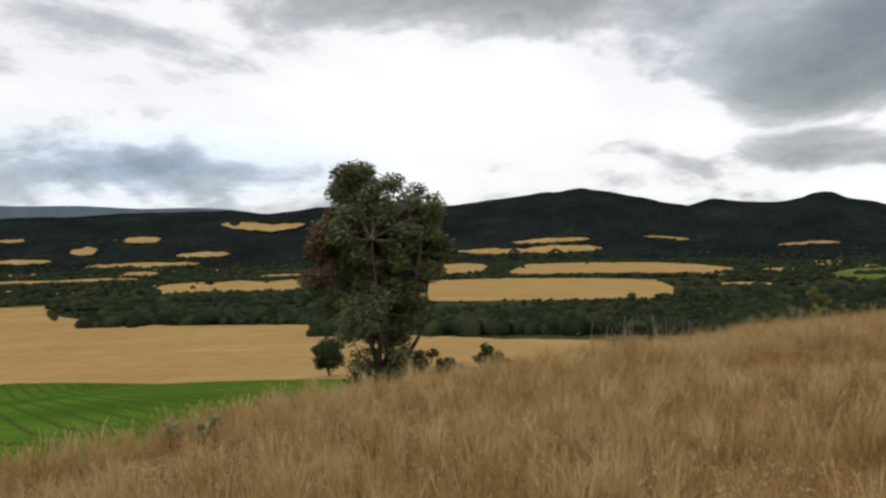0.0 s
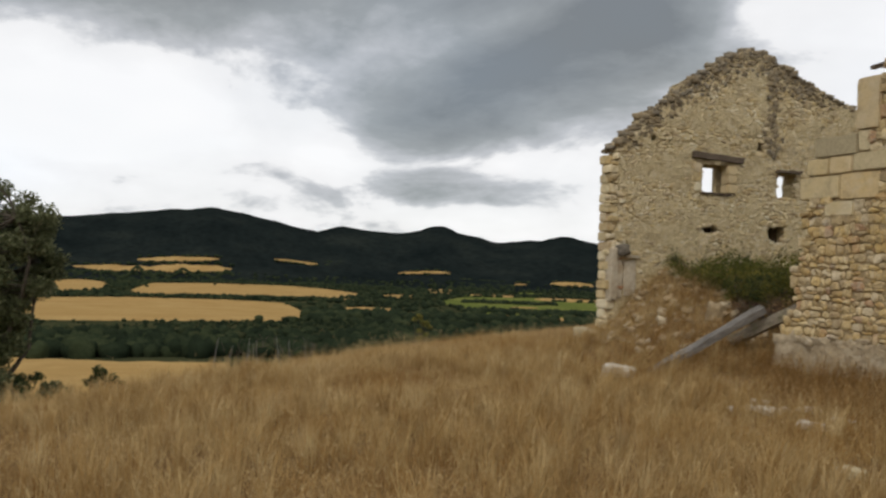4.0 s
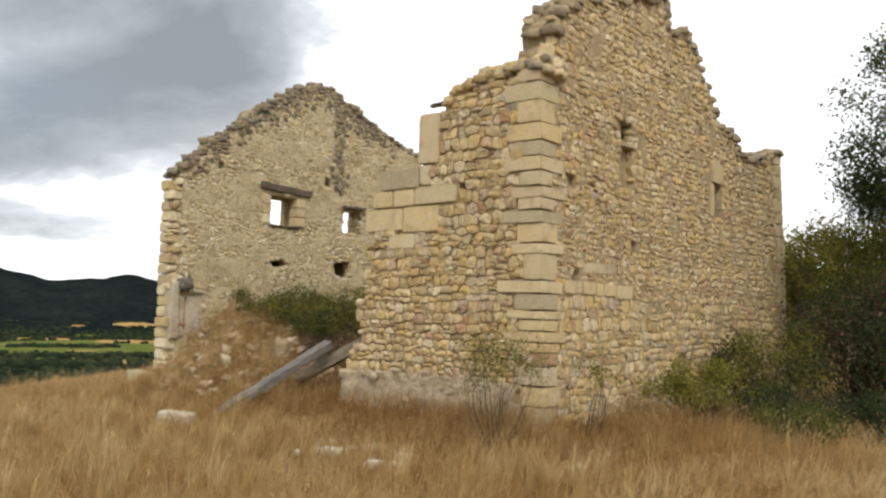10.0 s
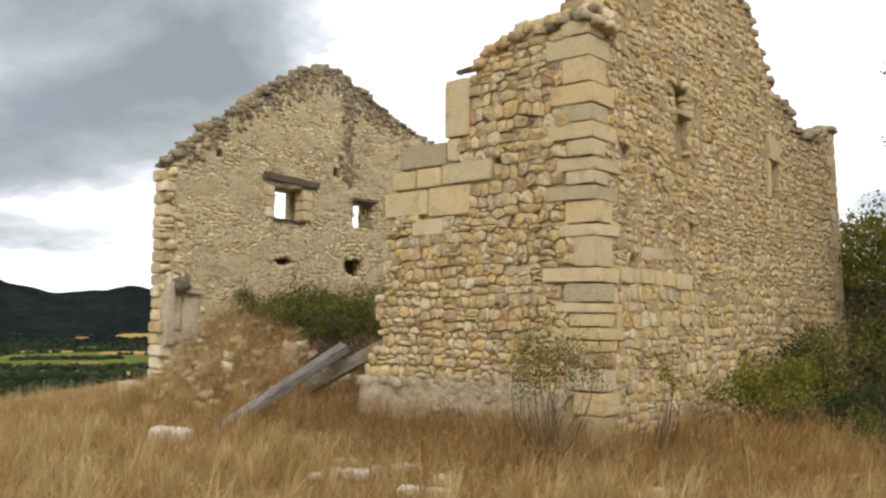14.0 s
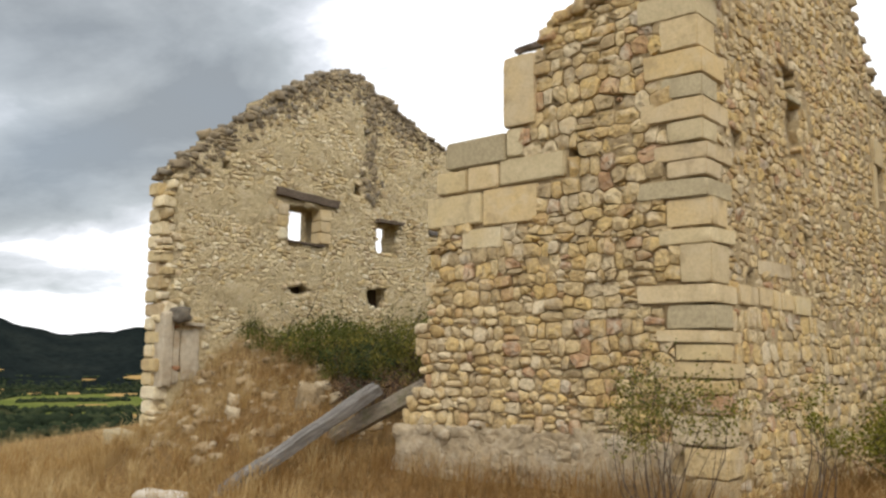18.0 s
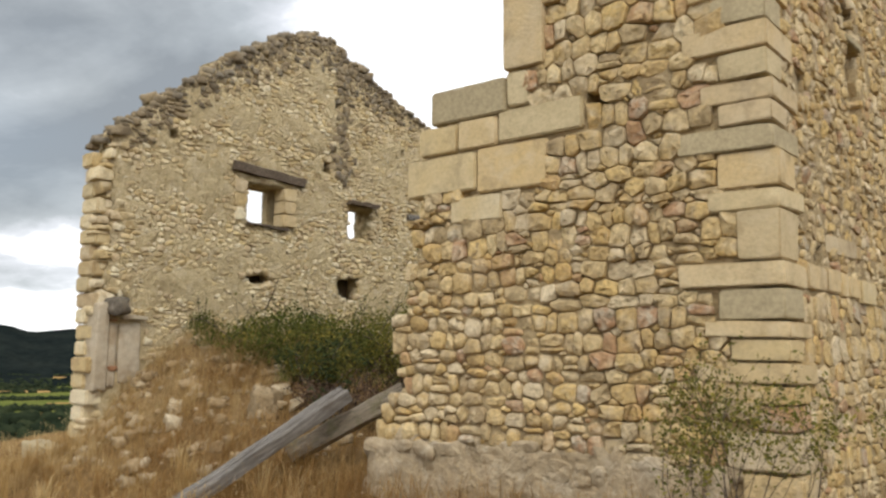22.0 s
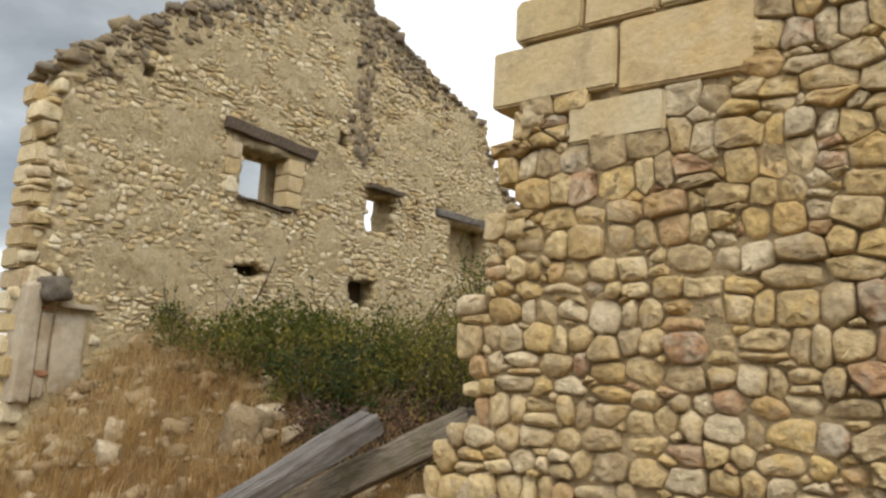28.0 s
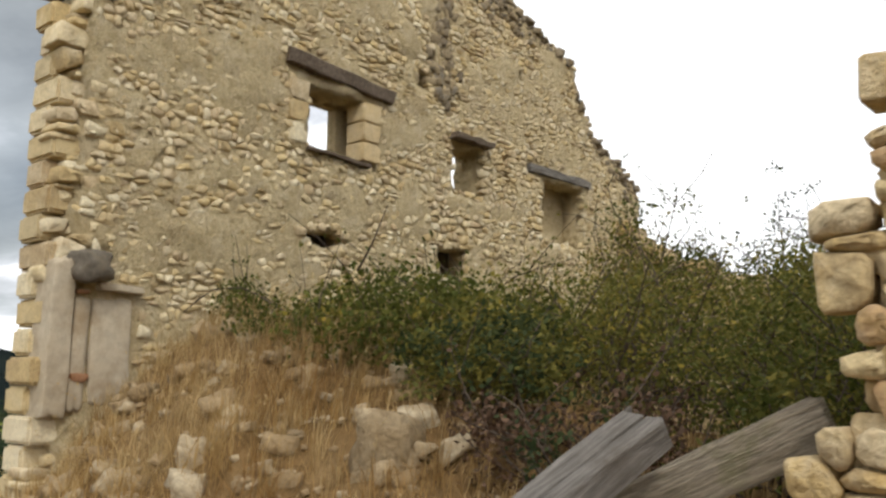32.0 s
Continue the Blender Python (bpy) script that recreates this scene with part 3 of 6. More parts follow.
def courses(r, u0, u1, v0, v1, rows, widths, solid, keep_out, thin=0.14, edge=0.03, stir=0.0, lean=2.5):
    """Stones in wavy courses: centre u, v, width, height and tilt of each."""
    out, v = [], v0
    while v < v1:
        h = r.uniform(*rows)
        u = u0 - r.uniform(0, 0.2)
        while u < u1:
            w = r.uniform(*widths) * (1.0 if h > np.mean(rows) * 0.8 else 1.25)
            cu, cv = u + w / 2, v + h / 2 + 0.025 * math.sin(u * 2.1 + v * 3) + r.normal(0, 1) * stir
            if solid(cu, cv) and not in_rects(cu, cv, keep_out, edge):
                if r.random() < thin and h > 0.13:
                    f = r.uniform(0.35, 0.65)
                    out.append((cu, cv - h * (1 - f) / 2, w * 0.97, h * f, r.normal(0, 3)))
                    out.append((cu + r.normal(0, 0.02), cv + h * f / 2, w * 0.9, h * (1 - f), r.normal(0, 4)))
                elif r.random() < thin * 0.8 and w > 0.24:
                    f = r.uniform(0.4, 0.6)
                    out.append((u + w * f / 2, cv, w * f, h, r.normal(0, 4)))
                    out.append((u + w * (1 + f) / 2, cv + r.normal(0, 0.01), w * (1 - f), h * r.uniform(0.7, 1.0), r.normal(0, 5)))
                else:
                    out.append((cu, cv, w, h * r.uniform(0.86, 1.12), r.normal(0, lean)))
            u += w
        v += h
    return out


def chinks(r, stones, share, solid, keep_out):
    """Small stones wedged between the larger ones."""
    out = []
    for u, v, w, h, tilt in stones:
        if r.random() < share:
            a, b = u + w * r.choice((-0.5, 0.5)) * r.uniform(0.8, 1.1), v + h * r.choice((-0.5, 0.5))
            if solid(a, b) and not in_rects(a, b, keep_out, 0.05):
                out.append((a, b, r.uniform(0.05, 0.11), r.uniform(0.035, 0.07), r.normal(0, 14)))
    return out


def lay(parent, frame_m, stones, shapes, r, loose, mat_loose, mat_joined, near, depth=(0.14, 0.24), proud=(0.02, 0.06), fill=0.97):
    """The stones nearest to near(u, v) as pieces of their own, the rest as one part."""
    order = sorted(stones, key=lambda s: near(s[0], s[1]))
    meshes = shared("stone", shapes, mat_loose)
    rest = []
    for n, (u, v, w, h, tilt) in enumerate(order):
        d = r.uniform(*depth)
        k = int(r.integers(len(shapes)))
        m = frame_m @ pose(u, d / 2 - r.uniform(*proud), v, r.normal(0, 3), tilt + (180 if r.random() < 0.5 else 0), r.normal(0, 4)) @ Matrix.Diagonal((w * fill * 1.04, d, h * fill * 1.05, 1))
        if n < loose:
            ob = new("stone", meshes[k])
            ob.parent = parent
            ob.matrix_basis = m
        else:
            rest.append((k, m))
    if rest:
        v, q = joined(shapes, rest)
        child("rubble_facing", mesh_of("rubble_facing", v, q, mat_joined, True), parent, "", "stuff")


def clip_half(poly, nx, ny, c):
    """The part of a convex polygon on the near side of a line."""
    out = []
    for (x0, y0), (x1, y1) in zip(poly, poly[1:] + poly[:1]):
        a, b = x0 * nx + y0 * ny - c, x1 * nx + y1 * ny - c
        if a <= 0:
            out.append((x0, y0))
        if (a < 0 < b) or (b < 0 < a):
            f = a / (a - b)
            out.append((x0 + (x1 - x0) * f, y0 + (y1 - y0) * f))
    return out


def fitted(stones, r, joint, slack=0.6, round_off=0.24, wobble=0.004, soft=None):
    """Outline of each stone, cut against its neighbours so that they fit with a joint between them."""
    cells = collections.defaultdict(list)
    for n, s in enumerate(stones):
        cells[int(s[0] // 0.4), int(s[1] // 0.4)].append(n)
    out = []
    for n, (u, v, w, h, tilt) in enumerate(stones):
        c, s = math.cos(radians(tilt)), math.sin(radians(tilt))
        poly = [(x * c - y * s, x * s + y * c) for x, y in ((-w * slack, -h * slack), (w * slack, -h * slack), (w * slack, h * slack), (-w * slack, h * slack))]
        a, b = int(u // 0.4), int(v // 0.4)
        for k in (m for i in (-1, 0, 1) for j in (-1, 0, 1) for m in cells.get((a + i, b + j), ())):
            if k == n:
                continue
            du, dv = stones[k][0] - u, stones[k][1] - v
            wk, hk = stones[k][2], stones[k][3]
            if abs(du) > 0.8 * (w + wk) or abs(dv) > 0.8 * (h + hk) or abs(du) + abs(dv) < 1e-4:
                continue
            dist = math.hypot(du, dv)
            cu, cv = du / dist, dv / dist
            e0 = 1 / math.sqrt((cu / w) ** 2 + (cv / h) ** 2)
            e1 = 1 / math.sqrt((cu / wk) ** 2 + (cv / hk) ** 2)
            f = e0 / (e0 + e1)
            nx, ny = du / (w + wk) ** 2, dv / (h + hk) ** 2
            size = math.hypot(nx, ny)
            nx, ny = nx / size, ny / size
            poly = clip_half(poly, nx, ny, (du * nx + dv * ny) * f - joint / 2)
            if len(poly) < 3:
                break
        if len(poly) < 3:
            out.append(None)
            continue
        q = np.array(poly)
        q = q[np.linalg.norm(q - np.roll(q, 1, 0), axis=1) > 0.012]
        if len(q) < 3 or np.ptp(q[:, 0]) < 0.03 or np.ptp(q[:, 1]) < 0.025:
            out.append(None)
            continue
        if not round_off:
            out.append(q + r.normal(0, wobble, q.shape))
            continue
        g = min(0.3, round_off * r.uniform(0.5, 1.3) * (soft(u, v) if soft else 1.0))
        nxt = np.roll(q, -1, 0)
        q = np.stack([q + (nxt - q) * g, nxt + (q - nxt) * g], 1).reshape(-1, 2)
        if round_off > 0.22:
            nxt = np.roll(q, -1, 0)
            q = np.stack([q * 0.76 + nxt * 0.24, nxt * 0.76 + q * 0.24], 1).reshape(-1, 2)
        out.append(q + r.normal(0, wobble, q.shape))
    return out


def stone_shape(poly, r, deep, proud, bevel, bulge, rich):
    """One stone from its outline: sides into the wall, a worn edge and an uneven face."""
    n = len(poly)
    mid = poly.mean(0)
    rel = poly - mid
    small = max(0.02, min(np.ptp(rel[:, 0]), np.ptp(rel[:, 1])) / 2)
    slope = r.normal(0, 0.10, 2)
    rings = [(0.96, deep, 0.0), (1.0, bevel - proud, 0.0), (max(0.45, 1 - 1.0 * bevel / small), -proud, 0.0045)]
    if rich:
        rings.insert(2, (max(0.82, 1 - 0.14 * bevel / small), bevel * 0.5 - proud, 0.001))
        rings.insert(3, (max(0.68, 1 - 0.45 * bevel / small), bevel * 0.16 - proud, 0.002))
        rings.append((0.36, -proud - bulge, 0.006))
    v = []
    for k, (f, y, rough) in enumerate(rings):
        p = rel * f
        yy = np.full(n, y) + r.normal(0, rough + 1e-6, n)
        if k:
            yy = yy + p @ slope
        v.append(np.column_stack([p[:, 0], yy, p[:, 1]]))
    v.append(np.array([[0, -proud - bulge * r.uniform(0.6, 1.4), 0]]))
    faces = []
    i = np.arange(n)
    j = (i + 1) % n
    for k in range(len(rings) - 1):
        a, b = k * n, (k + 1) * n
        faces += [np.stack([a + i, a + j, b + j], -1), np.stack([a + i, b + j, b + i], -1)]
    a = (len(rings) - 1) * n
    faces.append(np.stack([a + i, a + j, np.full(n, len(rings) * n)], -1))
    return np.concatenate(v), np.concatenate(faces), mid


def masonry(parent, frame_m, stones, r, loose, mat_loose, mat_joined, near, joint=0.012, deep=0.16, proud=(0.0, 0.04), bevel=(0.012, 0.03), bulge=0.012, rich=True, slack=0.6, round_off=0.24, shift=None, name="rubble_facing", sink=None, soft=None):
    """Fitted rubble: the stones nearest to near(u, v) as pieces of their own, the rest as one part."""
    stones = [s for s in stones if s[2] > 0.03 and s[3] > 0.03]
    stones = sorted(stones, key=lambda s: near(s[0], s[1]))
    vs, fs, base, count = [], [], 0, 0
    m = np.array(frame_m)
    for s, poly in zip(stones, fitted(stones, r, joint, slack, round_off, 0.004, soft)):
        if poly is None:
            continue
        v, q, mid = stone_shape(poly, r, deep, r.uniform(*proud) - (sink(s[0], s[1]) if sink else 0.0), r.uniform(*bevel) * (soft(s[0], s[1]) if soft else 1.0), bulge * r.uniform(0.2, 1.6), rich and count < 900)
        at = np.array([s[0] + mid[0], shift(s[1]) if shift else 0.0, s[1] + mid[1]])
        count += 1
        if count <= loose:
            ob = new("stone", mesh_of("stone", v, q, mat_loose, True))
            ob.parent = parent
            ob.matrix_basis = frame_m @ Matrix.Translation(at)
        else:
            vs.append((v + at) @ m[:3, :3].T + m[:3, 3])
            fs.append(q + base)
            base += len(v)
    if vs:
        child(name, mesh_of(name, np.concatenate(vs), np.concatenate(fs), mat_joined, True), parent, "", "stuff")


def dressed(w, d, h, seed, worn=0.012, rough=0.004, back=False):
    """A squared block of true size: flat tooled faces, worn arrises, chipped corners; centred on its middle."""
    r = np.random.default_rng(seed)

    def stations(length):
        inner = max(1, int(round(length / 0.11)))
        e = worn * 1.1 / length
        return np.concatenate([[0.0, e, 2.2 * e], np.linspace(2.2 * e, 1 - 2.2 * e, inner + 1)[1:-1], [1 - 2.2 * e, 1 - e, 1.0]]) - 0.5

    xs, ys, zs = stations(w), stations(d), stations(h)
    nx, ny, nz = len(xs) - 1, len(ys) - 1, len(zs) - 1
    verts, index, faces = [], {}, []
    chips = [(Vector((r.choice((-0.5, 0.5)) * w, -0.5 * d, r.choice((-0.5, 0.5)) * h)), r.uniform(0.02, 0.06)) for _ in range(3)]

    def vid(i, j, k):
        if (i, j, k) not in index:
            index[i, j, k] = len(verts)
            p = Vector((xs[i] * w, ys[j] * d, zs[k] * h))
            ends = [(i in (0, nx)), (j in (0, ny)), (k in (0, nz))]
            n = Vector([(math.copysign(1, c) if e else 0) for c, e in zip(p, ends)])
            q = p * 9 + Vector((seed * 3.7, seed * 1.3, 0))
            if sum(ends) > 1:
                p -= n * worn * (0.55 + 0.5 * sum(ends) / 3 + 0.9 * max(0.0, noise.noise(q * 0.8)))
            p -= n * rough * (0.6 + noise.noise(q) + 0.6 * noise.noise(q * 2.9))
            for c, size in chips:
                near = (p - c).length
                if near < size:
                    p -= (c.normalized()) * (size - near) * 0.6
            verts.append(tuple(p))
        return index[i, j, k]

    for a in range(nx):
        for b in range(nz):
            faces.append((vid(a, 0, b), vid(a + 1, 0, b), vid(a + 1, 0, b + 1), vid(a, 0, b + 1)))
            if back:
                faces.append((vid(a, ny, b), vid(a, ny, b + 1), vid(a + 1, ny, b + 1), vid(a + 1, ny, b)))
    for a in range(ny):
        for b in range(nz):
            faces.append((vid(0, a, b), vid(0, a, b + 1), vid(0, a + 1, b + 1), vid(0, a + 1, b)))
            faces.append((vid(nx, a, b), vid(nx, a + 1, b), vid(nx, a + 1, b + 1), vid(nx, a, b + 1)))
    for a in range(nx):
        for b in range(ny):
            faces.append((vid(a, b, 0), vid(a, b + 1, 0), vid(a + 1, b + 1, 0), vid(a + 1, b, 0)))
            faces.append((vid(a, b, nz), vid(a + 1, b, nz), vid(a + 1, b + 1, nz), vid(a, b + 1, nz)))
    return np.array(verts), np.array(faces)


BLOCK_SEED = itertools.count(900)


def crisp(me, angle=38.0):
    """Smooth shading that stops at the arrises."""
    me.set_sharp_from_angle(angle=radians(angle))
    return me


def block(parent, name, frame_m, u0, u1, v0, v1, depth, proud, material, r, label="", worn=0.012):
    """One dressed stone in a wall, its face a little proud."""
    v, q = dressed(u1 - u0 - 0.006, depth, v1 - v0 - 0.008, next(BLOCK_SEED), worn)
    ob = child(name, crisp(mesh_of(name, v, q, material, True)), parent, label)
    ob.matrix_basis = frame_m @ pose((u0 + u1) / 2, depth / 2 - proud, (v0 + v1) / 2, r.normal(0, 0.5), r.normal(0, 0.4), r.normal(0, 0.6))
    return ob


def crest_line(points):
    a, b = np.array(points).T
    return lambda u: float(np.interp(u, a, b, left=-9, right=-9))


T = 0.66
# Frames of the three walls: u along the wall, depth into it, v up.
FRONT = Matrix(((1, 0, 0, 0), (0, 1, 0, 0), (0, 0, 1, 0), (0, 0, 0, 1)))
LEAN = 0.035
EAST = Matrix(((0, -1, -LEAN, 1.8 * LEAN), (1, 0, 0, 0), (0, 0, 1, 0), (0, 0, 0, 1)))
WEST = Matrix(((0, -1, 0, -10.0), (1, 0, 0, 0), (0, 0, 1, 0), (0, 0, 0, 1)))

# Front wall, broken off to the west.
front_top = crest_line([(-4.3, 1.75), (-3.75, 1.8), (-3.72, 3.15), (-3.46, 3.2), (-3.44, 3.78), (-2.53, 3.82), (-2.50, 3.9), (-2.12, 4.58), (-1.95, 4.78), (-1.80, 5.02), (-1.62, 5.12), (-1.18, 5.20), (-0.68, 5.25), (-0.5, 5.32), (-0.3, 5.20), (0.0, 5.15)])
front_left = crest_line([(-0.8, -4.15), (0.3, -4.08), (0.58, -4.0), (0.69, -3.91), (0.85, -3.83), (1.1, -3.86), (1.35, -3.85), (1.6, -3.78), (1.9, -3.71), (2.1, -3.62), (2.33, -3.57), (2.72, -3.57), (2.78, -3.73), (3.15, -3.73), (3.17, -3.57), (3.45, -3.42), (3.8, -3.42), (5.5, -2.5)])
HOLE_F = [(-1.65, -1.41, 3.27, 3.48)]


def front_solid(u, v):
    return front_left(v) < u < -0.02 and v < front_top(u) and not in_rects(u, v, HOLE_F)


wall_front = thing("wall_front", (0, 0, 0), "ruined front wall of tan rubble stone with dressed corner", "wall", "", "structure")
r = np.random.default_rng(11)
core = grid_core("wall_core", FRONT @ pose(0, 0.030, 0), 0.08, 56, 84, lambda u, v: front_left(v) + 0.16 < u < -0.2 and v < front_top(u) - 0.06 and not in_rects(u, v, HOLE_F), T - 0.05, M_MORTAR, 0.02, -4.45, -0.9, 0.03)
child("wall_core", core, wall_front)
# The hole's shade is put into the dark colour of this plate.
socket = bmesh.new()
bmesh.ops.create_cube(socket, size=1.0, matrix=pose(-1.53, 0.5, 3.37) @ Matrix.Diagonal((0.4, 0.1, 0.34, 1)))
part("beam_socket", socket, M_SOCKET_SHADE, wall_front, "beam socket with its shade painted dark")
ASHLARS = [(-3.42, -2.50, 3.46, 3.81), (-2.49, -2.22, 3.49, 3.84), (-3.57, -3.075, 3.15, 3.44), (-3.07, -2.60, 3.15, 3.45), (-2.59, -1.66, 3.17, 3.48), (-3.73, -2.85, 2.74, 3.13), (-2.84, -2.04, 2.70, 3.145), (-3.16, -2.54, 2.43, 2.69)]
for n, a in enumerate(ASHLARS):
    block(wall_front, "ashlar_block", FRONT, *a, r.uniform(0.36, 0.5), r.uniform(0.014, 0.03), (M_GREY_SLAB, M_ASHLAR, M_ASHLAR_PALE)[0 if n == 0 else 1 + (n % 3 > 0)], r, "", 0.016)
block(wall_front, "jamb_stone", FRONT, -2.52, -2.06, 3.85, 4.71, 0.45, 0.04, M_ASHLAR, r, "upright dressed window jamb stone")
QUOIN_Z = [-0.32, 0.0, 0.30, 0.60, 0.80, 0.95, 1.12, 1.30, 1.44, 1.69, 1.89, 2.29, 2.46, 2.76, 2.96, 3.15, 3.33, 3.56, 3.79, 4.03, 4.31, 4.66, 4.95, 5.17]
QUOIN_F = [0.34, 0.42, 0.52, 0.30, 0.55, 0.74, 0.42, 0.62, 0.49, 0.81, 0.31, 0.55, 0.46, 0.75, 0.40, 0.55, 0.37, 0.67, 0.42, 0.62, 0.40, 0.64, 0.40]
QUOIN_LOOK = (M_ASHLAR, M_ASHLAR_PALE, M_ASHLAR, M_GREY_SLAB, M_ASHLAR)
quoin_rects, quoin_side = [], []
for n, (a, b) in enumerate(zip(QUOIN_Z, QUOIN_Z[1:])):
    long = QUOIN_F[n]
    deep = (0.34, 0.56)[n % 2] + r.uniform(-0.04, 0.1) if n > 4 else r.uniform(0.26, 0.42)
    quoin_rects.append((-long - LEAN * ((a + b) / 2 - 1.8), 0.1, a, b))
    quoin_side.append((-0.1, deep, a, b))
    v, q = dressed(long + 0.03, deep + 0.03, b - a - 0.012, 600 + n, 0.012 if n > 4 else 0.016, 0.005)
    ob = child("quoin", crisp(mesh_of("quoin", v, q, QUOIN_LOOK[n % 5] if n > 4 else M_STONE, True)), wall_front)
    ob.matrix_basis = pose((-long + 0.03) / 2 + r.normal(0, 0.010) - LEAN * ((a + b) / 2 - 1.8), (deep - 0.03) / 2 + r.normal(0, 0.010), (a + b) / 2, r.normal(0, 0.7), r.normal(0, 0.7), r.normal(0, 1.4))
    if n == 9:
        tagged(ob, "long dressed corner stone")
keep = ASHLARS + quoin_rects + HOLE_F + [(-2.6, -2.1, 3.85, 4.75)]
lower = courses(r, -4.3, 0, 0.34, 2.5, (0.10, 0.19), (0.09, 0.26), front_solid, keep, 0.18, 0.0, 0.016, 6)
upper = courses(r, -4.3, 0, 2.5, 5.4, (0.10, 0.22), (0.12, 0.29), front_solid, keep, 0.22, 0.0, 0.02, 8)
masonry(wall_front, FRONT, lower + upper + chinks(r, lower + upper, 0.34, front_solid, keep), r, 430, M_STONE, M_RUBBLE, lambda u, v: (u + 3.2) ** 2 * 0.6 + (v - 1.0) ** 2, 0.011, 0.2, (-0.012, 0.032), (0.013, 0.030), 0.007, True, 0.6, 0.17, None, "rubble_facing", None, lambda u, v: 1.25 if v < 1.9 and u < -1.6 else 0.62)
# Stones seen end-on at the broken edge, and the loose ones on the crest.
END = Matrix(((0, 1, 0, 0), (-1, 0, 0, 0), (0, 0, 1, 0), (0, 0, 0, 1)))
ends = courses(r, -T, -0.12, 0.3, 2.7, (0.12, 0.2), (0.15, 0.3), lambda u, v: -T + 0.04 < u < -0.1, [], 0.15, 0.0, 0.01, 5)
masonry(wall_front, END, ends, r, 60, M_STONE, M_RUBBLE, lambda u, v: v, 0.012, 0.2, (-0.06, 0.03), (0.02, 0.04), 0.015, True, 0.62, 0.2, lambda v: front_left(min(v, 2.7)) + 0.05)
edge = []
for u in np.arange(-1.9, 0.05, 0.11):
    for d in np.arange(0.08, T, 0.15):
        if r.random() < 0.85:
            k, s = int(r.integers(len(LUMP))), r.uniform(0.13, 0.26)
            edge.append((k, pose(u, d, front_top(min(u, 0)) + r.uniform(-0.08, 0.03), 0, 0, r.uniform(0, 180)) @ Matrix.Diagonal((s * 1.2, s, s * 0.7, 1))))
v, q = joined(LUMP, edge)
child("broken_edge", mesh_of("broken_edge", v, q, M_RUBBLE), wall_front, "loose stones along the broken edge", "stuff")
for n, (x, y, z, sx, sy, sz, tilt) in enumerate(((-0.36, 0.24, 5.24, 0.42, 0.36, 0.2, -26), (-0.2, 0.30, 5.42, 0.22, 0.22, 0.36, 8), (-0.08, 0.50, 5.26, 0.26, 0.4, 0.2, 30), (-0.62, 0.22, 5.28, 0.22, 0.28, 0.18, 0))):
    v, q = rounded_grid(5, 5.0, 760 + n, 0.22, True, 0.3)
    ob = child("stone", mesh_of("stone", v, q, M_ASHLAR if n < 2 else M_STONE, True), wall_front, "tilted loose stone on the broken corner")
    ob.matrix_basis = pose(x, y, z, 4, tilt, 12 * n) @ Matrix.Diagonal((sx, sy, sz, 1))
foot = grid_core("footing", FRONT @ pose(0, -0.03, 0), 0.07, 61, 16, lambda u, v: -4.25 < u < -0.45 and v < 0.34 + 0.09 * noise.noise(Vector((u * 2.3, 0, 0))) + 0.05 * noise.noise(Vector((u * 7, 1, 0))), T, M_FOOTING, 0.035, -4.3, -0.65, 0.05)
child("footing", foot, wall_front, "rendered grey footing under the rubble")
low = [k for k in courses(r, -4.2, -0.5, -0.35, 0.32, (0.10, 0.2), (0.14, 0.36), lambda u, v: True, [], 0.1, 0.0, 0.02, 6) if r.random() < 0.5]
masonry(wall_front, FRONT @ pose(0, -0.03, 0), low, r, 0, M_FOOTING, M_FOOTING, lambda u, v: u, 0.02, 0.1, (-0.015, 0.03), (0.012, 0.03), 0.008, True, 0.56, 0.2, None, "footing_stones")

# East gable, seen from outside.
east_top = crest_line([(0.00, 5.17), (0.40, 5.36), (0.51, 6.07), (1.25, 6.63), (2.05, 6.93), (2.80, 7.08), (3.37, 7.30), (4.62, 7.64), (4.75, 7.04), (5.68, 7.16), (6.08, 6.57), (6.74, 6.07), (7.07, 5.55), (7.89, 5.50), (8.19, 5.08), (9.09, 5.08), (10.69, 5.53), (10.81, 5.50), (10.83, 3.00)])
SLIT, LOOP = (2.56, 2.96, 3.60, 4.84), (6.60, 7.10, 3.48, 4.22)
HOLES_E = [(0.92, 1.12, 1.94, 2.12), (0.80, 0.98, 3.40, 3.56), (2.95, 3.14, 2.40, 2.68), (4.9, 5.02, 2.28, 2.42), (4.75, 4.95, 0.55, 0.68), (6.0, 6.16, 5.15, 5.32)]


def east_solid(u, v):
    return 0.02 < u < 10.81 and v < east_top(u) and not in_rects(u, v, [LOOP, SLIT])


wall_east = thing("wall_east", (0, 0, 0), "tall ruined gable wall of ochre rubble stone", "wall", "", "structure")
core = grid_core("wall_core", EAST @ pose(0, 0.014, 0), 0.1, 110, 88, lambda u, v: u > 0.25 and east_solid(u, v + 0.05) and not in_rects(u, v, HOLES_E), T - 0.02, M_MORTAR, 0.025, 0.0, -0.8, 0.022)
child("wall_core", core, wall_east)
# Hole plates carry their shade as dark colour; the slit's is plain mortar.
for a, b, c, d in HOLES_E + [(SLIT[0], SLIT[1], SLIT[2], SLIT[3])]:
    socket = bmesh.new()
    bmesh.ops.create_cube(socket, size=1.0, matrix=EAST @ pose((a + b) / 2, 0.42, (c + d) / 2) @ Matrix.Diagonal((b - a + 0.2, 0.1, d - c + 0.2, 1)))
    part("wall_socket", socket, M_MORTAR if d - c > 1 else M_SOCKET_SHADE, wall_east, "dark socket in the masonry")
niche = bmesh.new()
